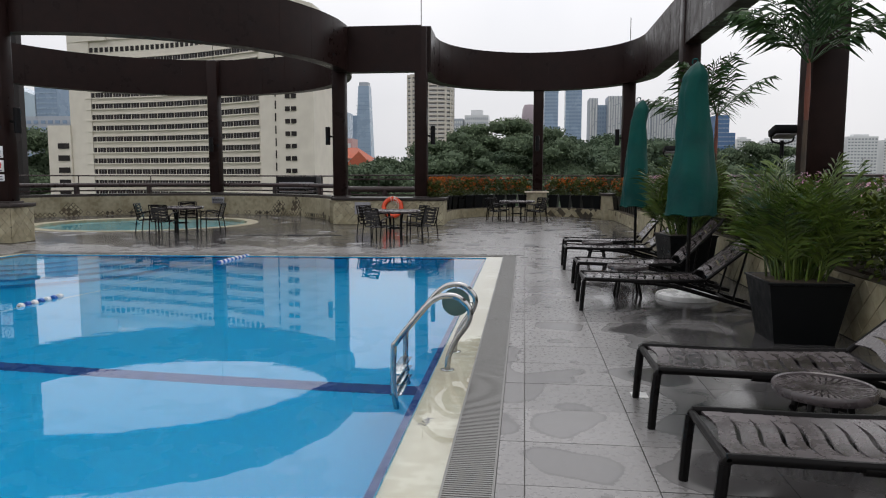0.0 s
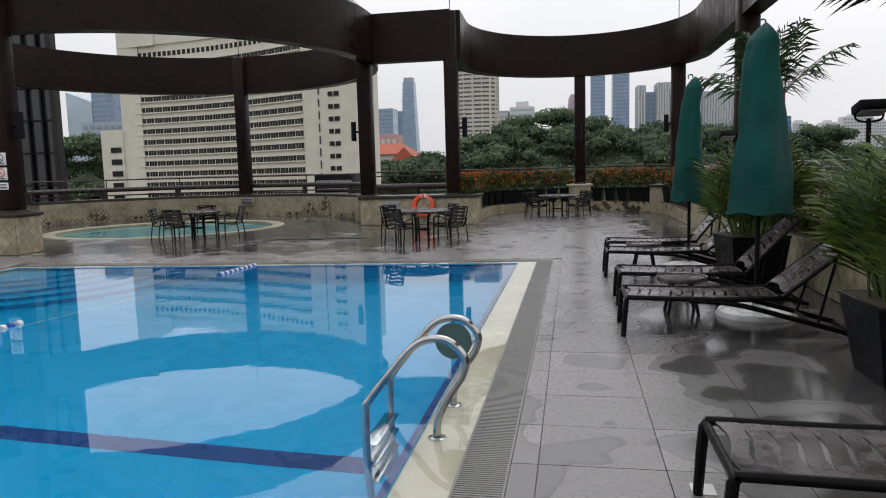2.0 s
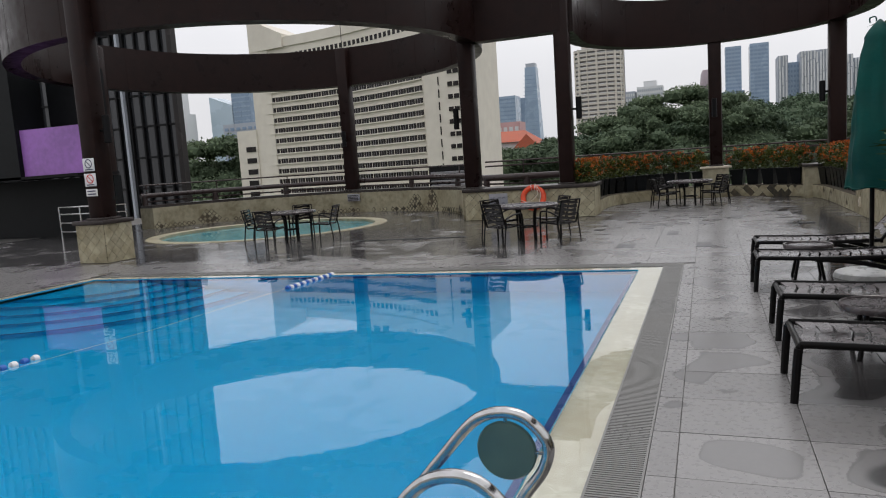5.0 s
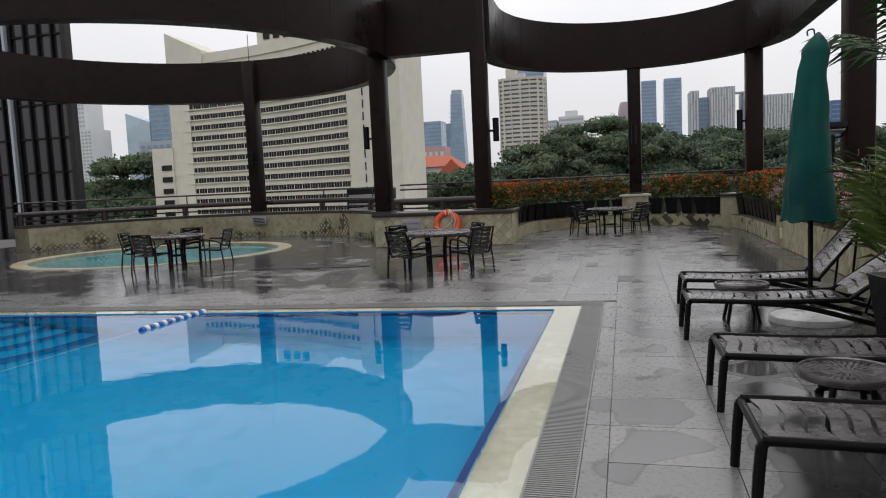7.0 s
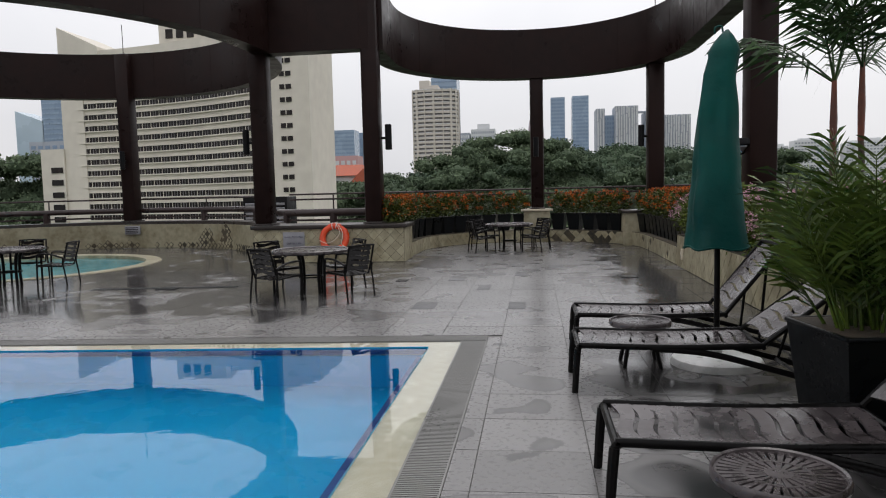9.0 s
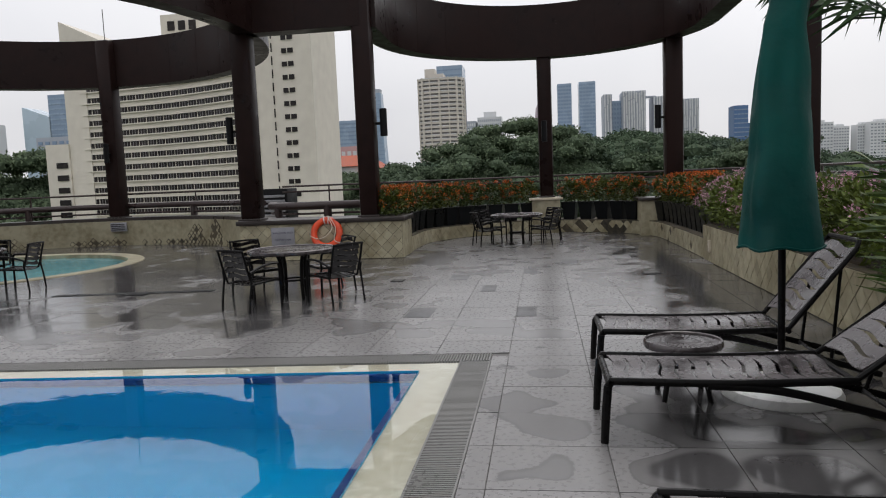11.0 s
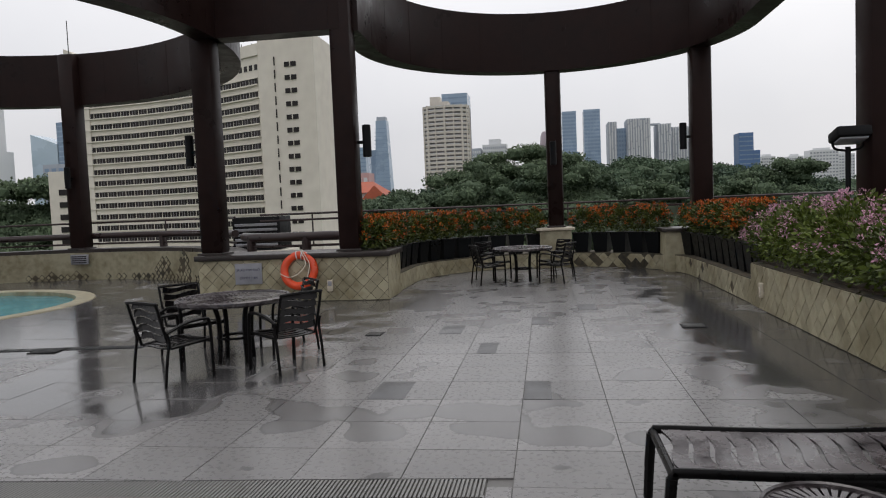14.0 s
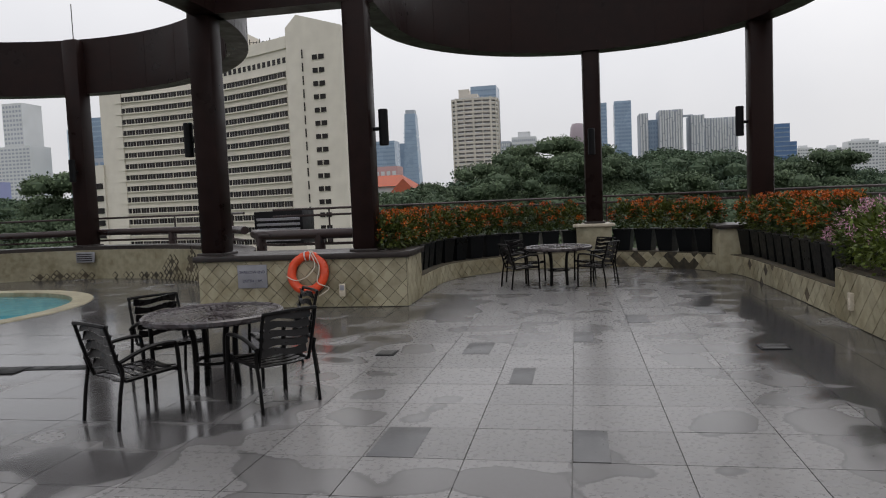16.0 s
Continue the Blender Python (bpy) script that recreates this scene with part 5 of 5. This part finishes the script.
for i in (0, 3, 7):
    part("post", Geo().tube([(-16.9 + 0.35 * i, 18.2 - 0.25 * math.sin(i * 0.45), 0.0), (-16.9 + 0.35 * i, 18.2 - 0.25 * math.sin(i * 0.45), 1.05)], 0.022, 8), M_CHROME, hr_)

for x, y, w, d in ((-1.64, 17.82, 0.2, 0.25), (2.22, 18.08, 0.28, 0.25)):
    o = thing("floor_drain", "small dark drain cover in the paving", "drain", "drain covers", m=pose(x, y, 0.004))
    part("frame", Geo().rbox((0, 0, 0), (w, d, 0.012), 0.004), M_MULLION, o)
    for k in range(4):
        part("bar", Geo().box((0, -d * 0.32 + d * 0.21 * k, 0.008), (w * 0.8, 0.015, 0.006)), M_GRATE, o)
o = thing("floor_marker", "small white square plate on the paving under a lounger foot", "marker", m=pose(1.07, 4.53, 0.003))
part("plate", Geo().rbox((0, 0, 0), (0.11, 0.12, 0.006), 0.002), M_SIGN, o)
o = thing("depth_mark", "dark pool depth figures on the cream coping", "sign", m=pose(-0.30, 3.88, -0.0285, 0, 0, 72))
lettering("figures", "2.0M", 0.075, pose(0, 0, 0), o, M_INK)
o = thing("drain_channel", "dark flooded drain channel in the paving", "drain", m=pose(-5.6, 17.08, 0.002, 0, 0, 6))
part("channel", Geo().rbox((0, 0, 0), (2.5, 0.16, 0.008), 0.003), M_POT, o)
part("inspection_cover", Geo().rbox((0.1, -0.1, 0.004), (0.34, 0.3, 0.012), 0.004), M_MULLION, o, "square dark cover")
for k in range(12):
    part("bar", Geo().box((-1.1 + 0.2 * k, 0, 0.005), (0.012, 0.13, 0.004)), M_MULLION, o)
o = thing("rooftop_unit", "black louvred rooftop unit behind the railing", "machine", m=pose(-14.4, 45, -0.3))
part("cabinet", Geo().rbox((0, 0, 0.9), (2.6, 1.6, 1.7), 0.04), M_MULLION, o)
for k in range(5):
    part("louvre", Geo().box((0, -0.82, 0.3 + 0.26 * k), (2.3, 0.06, 0.12), Matrix.Rotation(radians(25), 4, "X")), M_SIGN_GREY, o)
part("plinth", Geo().box((0, 0, -17.5), (3.2, 2.2, 35)), M_HOTEL, o, "", 0)


# ---- plants ----
prnd = random.Random(21)


def frond(g, base, yaw, lean, length, leaflets, width, droop, leaf_len, rachis=None, splay=0.8, sag=0.3):
    """An arching frond: a rib with paired narrow leaflets."""
    p, d = Vector(base), Vector((math.cos(yaw) * math.sin(lean), math.sin(yaw) * math.sin(lean), math.cos(lean)))
    side = Vector((-math.sin(yaw), math.cos(yaw), 0))
    pts, step = [], length / leaflets
    for i in range(leaflets + 1):
        u = i / leaflets
        pts.append(p.copy())
        d = (d + Vector((math.cos(yaw) * 0.25, math.sin(yaw) * 0.25, -1)) * droop * step * (0.3 + u)).normalized()
        p = p + d * step
        if u < 0.18:
            continue
        up = side.cross(d).normalized()
        ll = leaf_len * (0.45 + 1.1 * math.sin(math.pi * min(1, 0.12 + u * 0.86))) * prnd.uniform(0.85, 1.1)
        for s in (-1, 1):
            q = (side * s * prnd.uniform(0.75, 1.15) * splay + d * prnd.uniform(0.7, 0.95) + up * prnd.uniform(0.0, 0.45)).normalized()
            w = d * (width * 0.5)
            m1 = p + q * ll * 0.5
            end = p + q * ll + Vector((0, 0, -ll * sag * prnd.uniform(0.5, 1.5)))
            g.add([p - w * 0.4, p + w * 0.4, m1 + w, end, m1 - w], [(0, 1, 2, 4), (4, 2, 3)])
    if rachis is not None:
        rachis.tube(pts[::3] + [pts[-1]], [0.012 * (1 - 0.8 * i / (len(pts[::3]))) for i in range(len(pts[::3]) + 1)], 5)


def square_pot(t, w_top, w_low, h):
    p = part("pot", Geo().box((0, 0, h / 2), (w_top, w_top, h), None, w_low / w_top), M_POT, t, "black tapered square pot", 0)
    b = w_top + 0.006
    part("rim", Geo().rbox((0, w_top / 2, h), (b, 0.03, 0.025), 0.008).rbox((0, -w_top / 2, h), (b, 0.03, 0.025), 0.008).rbox((w_top / 2, 0, h), (0.03, b, 0.025), 0.008).rbox((-w_top / 2, 0, h), (0.03, b, 0.025), 0.008), M_POT, p)
    part("soil", Geo().box((0, 0, h + 0.004), (w_top - 0.04, w_top - 0.04, 0.01)), M_SOIL, p)
    return p


def potted_palm(x, y, n, length, label, seed, w_top=0.82, w_low=0.64, h=0.62, rz=0):
    prnd.seed(seed)
    t = thing("potted_palm", label, "plant", "potted palms", m=pose(x, y, 0, 0, 0, rz))
    square_pot(t, w_top, w_low, h)
    g, r = Geo(), Geo()
    for i in range(n):
        a, b = prnd.uniform(0, 6.28), prnd.uniform(0, 0.28)
        frond(g, (b * math.cos(a), b * math.sin(a), h), a + prnd.uniform(-0.5, 0.5), prnd.uniform(0.02, 0.55), length * prnd.uniform(0.4, 1.1), 17, 0.026, 0.4, 0.29, r, 0.75, 0.18)
    part("fronds", g, M_GREEN, t, "dense arching green fronds", 0)
    tagged(part("stem", r, M_GREEN, t, "", 60), kind="stuff")
    return t


potted_palm(2.78, 6.48, 74, 0.98, "lush bushy palm in a black square pot", 3, 0.70, 0.52, 0.56)
potted_palm(2.61, 10.30, 66, 1.0, "green palm in a black square pot", 8, 0.68, 0.54, 0.66, 8)


def tall_palm(x, y, z0, z_crown, label, seed, n=13, length=1.5, shaft=True):
    prnd.seed(seed)
    t = thing("palm_tree", label, "palm", "slender palms")
    bend = prnd.uniform(-0.04, 0.04)
    part("trunk", Geo().tube(bent([(x, y, z0), (x + bend * 0.4, y, (z0 + z_crown) / 2), (x + bend, y, z_crown - 0.7)]), [0.034 - 0.0007 * i for i in range(13)], 10), M_TRUNK, t)
    part("crown_shaft", Geo().tube([(x + bend, y, z_crown - 0.72), (x + bend, y, z_crown - 0.4), (x + bend, y, z_crown + 0.02)], [0.028, 0.034, 0.02], 10), M_SHAFT, t, "smooth red crown shaft")
    g, r = Geo(), Geo()
    for i in range(n):
        a = 2 * math.pi * i / n + prnd.uniform(-0.2, 0.2)
        frond(g, (x + bend, y, z_crown - 0.05), a, prnd.uniform(0.1, 0.95), length * prnd.uniform(0.8, 1.15), 15, 0.042, 0.62, 0.38, r, 0.8, 0.36)
    part("fronds", g, M_GREEN_DARK, t, "feathery dark green fronds", 0)
    tagged(part("rib", r, M_GREEN_DARK, t, "", 60), kind="stuff")
    return t


tall_palm(3.62, 8.75, 0.6, 2.9, "slender palm with a red crown shaft", 5, 13, 1.02)
tall_palm(3.38, 12.85, 0.6, 2.48, "slender palm with a red crown shaft and wide fronds", 9, 8, 1.05)
tall_palm(3.70, 13.0, 0.6, 2.62, "slender palm beside another palm", 13, 7, 0.98)


def tuft(g, c, s, n, w):
    """A loose ball of small leaves."""
    for _ in range(n):
        d = Vector((prnd.gauss(0, 1), prnd.gauss(0, 1), prnd.gauss(0.2, 1))).normalized()
        p = Vector(c) + Vector((d.x * s[0], d.y * s[1], d.z * s[2])) * prnd.uniform(0.35, 1.0)
        a = (d + Vector((prnd.uniform(-1, 1), prnd.uniform(-1, 1), prnd.uniform(-0.4, 0.8)))).normalized()
        b = a.cross(Vector((prnd.uniform(-1, 1), prnd.uniform(-1, 1), prnd.uniform(-1, 1)))).normalized()
        k = w * prnd.uniform(0.7, 1.3)
        g.add([p, p + a * k + b * k * 0.5, p + a * k * 1.9, p + a * k - b * k * 0.5], [(0, 1, 2, 3)])


def shrub_in_pot(m, seed, label, flower, w=0.40, h=0.46, fn=60):
    prnd.seed(seed)
    t = thing("potted_shrub", label, "plant", "potted flowering shrubs", m=m)
    square_pot(t, w, w * 0.74, h)
    g, f = Geo(), Geo()
    tuft(g, (0, 0, h + 0.28), (0.31, 0.29, 0.33), 900, 0.038)
    for _ in range(fn // 6):
        a, e = prnd.uniform(0, 6.28), prnd.uniform(-0.3, 1.3)
        c = (0.31 * math.cos(a) * math.cos(e), 0.30 * math.sin(a) * math.cos(e), h + 0.29 + 0.37 * math.sin(e))
        tuft(f, c, (0.04, 0.04, 0.03), 16, 0.02)
    part("foliage", g, M_SHRUB, t, "green leaves", 0)
    part("blossom", f, flower, t, "small flower heads", 0)
    return t


def along(path, every, start=0.2):
    out, acc = [], start
    for i in range(len(path) - 1):
        p, q = Vector(path[i]), Vector(path[i + 1])
        ln = (q - p).length
        while acc < ln:
            d = (q - p) / ln
            out.append((p + d * acc, math.atan2(d.y, d.x)))
            acc += every
        acc -= ln
    return out


k = 0
for path, z in ((left_bay, 0.345), (mid_bay, 0.345), (right_bay, 0.365)):
    for p, a in along(path, 0.44):
        nrm = Vector((-math.sin(a), math.cos(a)))
        c = p + nrm * 0.3
        if (c - Vector((0.72, 26.75))).length < 0.5 or (c - Vector((3.45, 25.15))).length < 0.58 or c.y < 21.75 and c.x < 0 and c.x > -2.45:
            continue
        k += 1
        shrub_in_pot(pose(c.x, c.y, z, 0, 0, math.degrees(a)), 100 + k, "black square pot with an orange flowering shrub", M_FLOWER, fn=110 + (k * 37) % 110)

y = 19.4
k = 0
while y > 1.5:
    prnd.seed(300 + k)
    c = (3.68 + prnd.uniform(-0.05, 0.1), y, 0)
    t = thing("bougainvillea_bush", "green bush with pale pink blossom in the planter", "bush", "planter bushes", m=pose(*c))
    g, f = Geo(), Geo()
    hgt = prnd.uniform(0.28, 0.4)
    tuft(g, (0, 0, 0.62 + hgt), (0.54, 0.52, hgt + 0.1), 2300, 0.036)
    for _ in range(34 if y > 12 else 14):
        a, e = prnd.uniform(0, 6.28), prnd.uniform(-0.2, 1.4)
        tuft(f, (0.56 * math.cos(a) * math.cos(e), 0.54 * math.sin(a) * math.cos(e), 0.62 + hgt + (hgt + 0.12) * math.sin(e)), (0.06, 0.06, 0.05), 26, 0.016)
    part("foliage", g, M_BUSH, t, "small green leaves", 0)
    part("blossom", f, M_PINK, t, "pale pink blossom", 0)
    part("stems", Geo().tube([(0, 0, 0.6), (0.05, 0.02, 0.62 + hgt)], 0.02, 6).tube([(0, 0, 0.6), (-0.15, 0.1, 0.62 + hgt)], 0.014, 6), M_TRUNK, t)
    y -= 0.82
    k += 1


# ---- paving, wall tiles ----
def clip(poly, nx, ny, c):
    """The part of a convex polygon where nx*x + ny*y >= c."""
    out = []
    for i in range(len(poly)):
        a, b = poly[i], poly[(i + 1) % len(poly)]
        da, db = nx * a[0] + ny * a[1] - c, nx * b[0] + ny * b[1] - c
        if da >= 0:
            out.append(a)
        if da * db < 0:
            s = da / (da - db)
            out.append((a[0] + (b[0] - a[0]) * s, a[1] + (b[1] - a[1]) * s))
    return out


rest = Geo()
shared = {}
trnd = random.Random(5)
rows = [(TY + PY * j, TY + PY * (j + 1)) for j in range(-3, 22)]
rows += [(TY_NEAR + PY_NEAR * j, min(TY_NEAR + PY_NEAR * (j + 1), ROW_SPLIT)) for j in range(-26, 13)]
for i in range(-32, 6):
    for y0, y1 in rows:
        x0 = TX + PX * i
        poly = [(x0 + GAP, y0 + GAP), (x0 + PX - GAP, y0 + GAP), (x0 + PX - GAP, y1 - GAP), (x0 + GAP, y1 - GAP)]
        depth = round(y1 - y0, 4)
        cx, cy = x0 + PX / 2, (y0 + y1) / 2
        if cy > 26.6 or cx > 3.4:
            continue
        whole = True
        if x0 < 0.146 and y0 < far_y(x0) + 0.02 and x0 > POOL_L - 1.0:
            before = poly
            if cx > -0.25 and cy < 13.2:
                poly = clip(poly, 1, 0, 0.146)
            elif cx < POOL_L - 0.3 and cy < far_y(cx):
                poly = clip(poly, -1, 0, -(POOL_L - 0.306))
            else:
                poly = clip(poly, -0.062, 1, far_y(0) + 0.004)
            whole = poly == before
        dk = math.hypot(cx - KX, cy - KY)
        if dk < KR + 0.6:
            ux, uy = (cx - KX) / dk, (cy - KY) / dk
            poly = clip(poly, ux, uy, KX * ux + KY * uy + KR + 0.045)
            whole = False
        if len(poly) < 3:
            continue
        zt = trnd.uniform(-0.0012, 0.0008)
        near = (-1.7 < cx < 3.4 and 10.0 < cy < 21.5) or (0 < cx < 3.4 and 3.2 < cy <= 10.0)
        if near:
            if whole:
                if depth not in shared:
                    hx, hy = PX / 2 - GAP, depth / 2 - GAP
                    shared[depth] = Geo().prism([(-hx, -hy), (hx, -hy), (hx, hy), (-hx, hy)], -0.011, 0).mesh("tile", 0)
                    shared[depth].materials.append(M_TILE)
                ob = new("tile", shared[depth])
                ob.parent, ob.location = floor, (cx, cy, zt)
            else:
                ob = part("tile", Geo().prism(poly, -0.011, zt), M_TILE, floor, "", 0)
        else:
            rest.prism(poly, -0.011, zt)
tagged(part("paving", rest, M_TILE, floor, "", 0), kind="stuff")
for i, j, dx, sx in ((0, 0, 0.0, 0.22), (0, 6, 0.0, 0.21), (-2, 0, 0.02, 0.3), (-2, 5, 0.16, 0.28), (1, 8, 0.0, 0.26), (-1, 3, 0.1, 0.2), (2, 9, 0.3, 0.3)):
    part("patch_tile", Geo().rbox((TX + PX * i + dx + sx / 2 + 0.004, TY + PY * (j + 0.5), -0.003), (sx, PY - 0.01, 0.013), 0.002), M_GREY_PATCH, floor, "darker replaced tile piece")


def diamonds(parent, path, z0, z1, size, off, limit, drop=0.0, seed=1, side=-1):
    """Square tiles set on their corners over the face of a wall."""
    r = random.Random(seed)
    lens, pts = [0.0], [Vector(p) for p in path]
    for a, b in zip(pts, pts[1:]):
        lens.append(lens[-1] + (b - a).length)

    def place(s, h, out):
        s = min(max(s, 0.0), lens[-1])
        for i in range(len(pts) - 1):
            if s <= lens[i + 1] + 1e-9:
                d = (pts[i + 1] - pts[i]).normalized()
                p = pts[i] + d * (s - lens[i])
                q = p + Vector((-d.y, d.x)) * side * out
                return (q.x, q.y, h)
    hd = size / math.sqrt(2)
    joined, count = Geo(), 0
    nrow = int((z1 - z0) / hd) + 2
    ncol = int(lens[-1] / (2 * hd)) + 2
    for k in range(nrow):
        for i in range(ncol):
            cs, ch = 2 * hd * i + (hd if k % 2 else 0), z0 + hd * k
            e = hd - 0.006
            poly = [(cs - e, ch), (cs, ch - e), (cs + e, ch), (cs, ch + e)]
            for n in ((0, 1, z0 + 0.01), (0, -1, -(z1 - 0.004)), (1, 0, 0.004), (-1, 0, -(lens[-1] - 0.004))):
                poly = clip(poly, *n)
                if len(poly) < 3:
                    break
            if len(poly) < 3 or r.random() < drop:
                continue
            o = off * r.uniform(0.75, 1.2)
            front, rear = [place(s, h, o) for s, h in poly], [place(s, h, 0.0) for s, h in poly]
            n = len(poly)
            fs = [tuple(range(n))] + [(a, (a + 1) % n, n + (a + 1) % n, n + a) for a in range(n)]
            if count < limit:
                part("wall_tile", Geo().add(front + rear, fs), M_STONE, parent, "", 0)
                count += 1
            else:
                joined.add(front + rear, fs)
    if joined.f:
        tagged(part("wall_tiles", joined, M_STONE, parent, "", 0), kind="stuff")


diamonds(pedestal, [(-5.64, 21.12), (-2.2, 21.12)], 0.0, 0.755, 0.17, 0.012, 200, 0.0, 2)
diamonds(pedestal, [(-2.2, 21.12), (-2.2, 22.12)], 0.0, 0.755, 0.17, 0.012, 60, 0.0, 3)
diamonds(ped_l, [(-11.74, 14.06), (-11.0, 14.06)], 0.0, 0.795, 0.17, 0.012, 60, 0.0, 4)
diamonds(ped_l, [(-11.0, 14.06), (-11.0, 14.8)], 0.0, 0.795, 0.17, 0.012, 60, 0.0, 5)
diamonds(w_left, left_bay, 0.0, 0.33, 0.17, 0.012, 150, 0.03, 6)
diamonds(w_mid, mid_bay, 0.0, 0.33, 0.17, 0.012, 100, 0.3, 7)
diamonds(w_right, right_bay, 0.0, 0.35, 0.17, 0.012, 120, 0.03, 8)
diamonds(w_near, near_wall, 0.0, 0.59, 0.17, 0.012, 290, 0.0, 9)


def stained_diamonds(parent, path, spots, seed):
    """Diamond tiles with blackened joints, low down and in a few climbing patches; spots are (metres along, half width, height)."""
    r = random.Random(seed)
    pts, lens = [Vector(p) for p in path], [0.0]
    for a, b in zip(pts, pts[1:]):
        lens.append(lens[-1] + (b - a).length)
    hd, dark, pale = 0.085, Geo(), Geo()
    for k in range(8):
        for i in range(int(lens[-1] / (2 * hd))):
            c, h = 2 * hd * i + (hd if k % 2 else 0) + hd, hd * (k + 1)
            reach = max([0.11 + 0.05 * math.sin(c * 2.1) + 0.04 * math.sin(c * 5.3)] + [q * (1 - ((c - m) / half) ** 2) for m, half, q in spots if abs(c - m) < half])
            if h > reach + r.uniform(-0.07, 0.05) or c > lens[-1] - hd:
                continue
            seg = max(x for x in range(len(pts) - 1) if lens[x] <= c)
            d = (pts[seg + 1] - pts[seg]).normalized()
            base, nrm = pts[seg] + d * (c - lens[seg]), Vector((d.y, -d.x))
            inner = r.choice((0.0, 0.62, 0.74, 0.8))
            for geo, e, out in ((dark, hd * 1.02, 0.016), (pale, hd * inner, 0.021)):
                if e:
                    ring = [(base + d * (e * dx) + nrm * o, h + e * dz) for o in (out, 0.0) for dx, dz in ((-1, 0), (0, -1), (1, 0), (0, 1))]
                    geo.add([(q.x, q.y, z) for q, z in ring], [(0, 1, 2, 3)] + [(a, (a + 1) % 4, 4 + (a + 1) % 4, 4 + a) for a in range(4)])
    tagged(part("blackened_joint", dark, M_STAIN, parent, "", 0), kind="stuff")
    tagged(part("small_tile", pale, M_STONE, parent, "", 0), kind="stuff")


back_line = back_wall[::-1]
total = sum((Vector(b) - Vector(a)).length for a, b in zip(back_line, back_line[1:]))
stained_diamonds(w_back, back_line, [(total * (166 - a) / 154, half, q) for a, half, q in ((146, 0.45, 0.5), (64, 0.42, 0.62), (54, 0.36, 0.66), (100, 0.25, 0.2), (122, 0.4, 0.24))], 12)
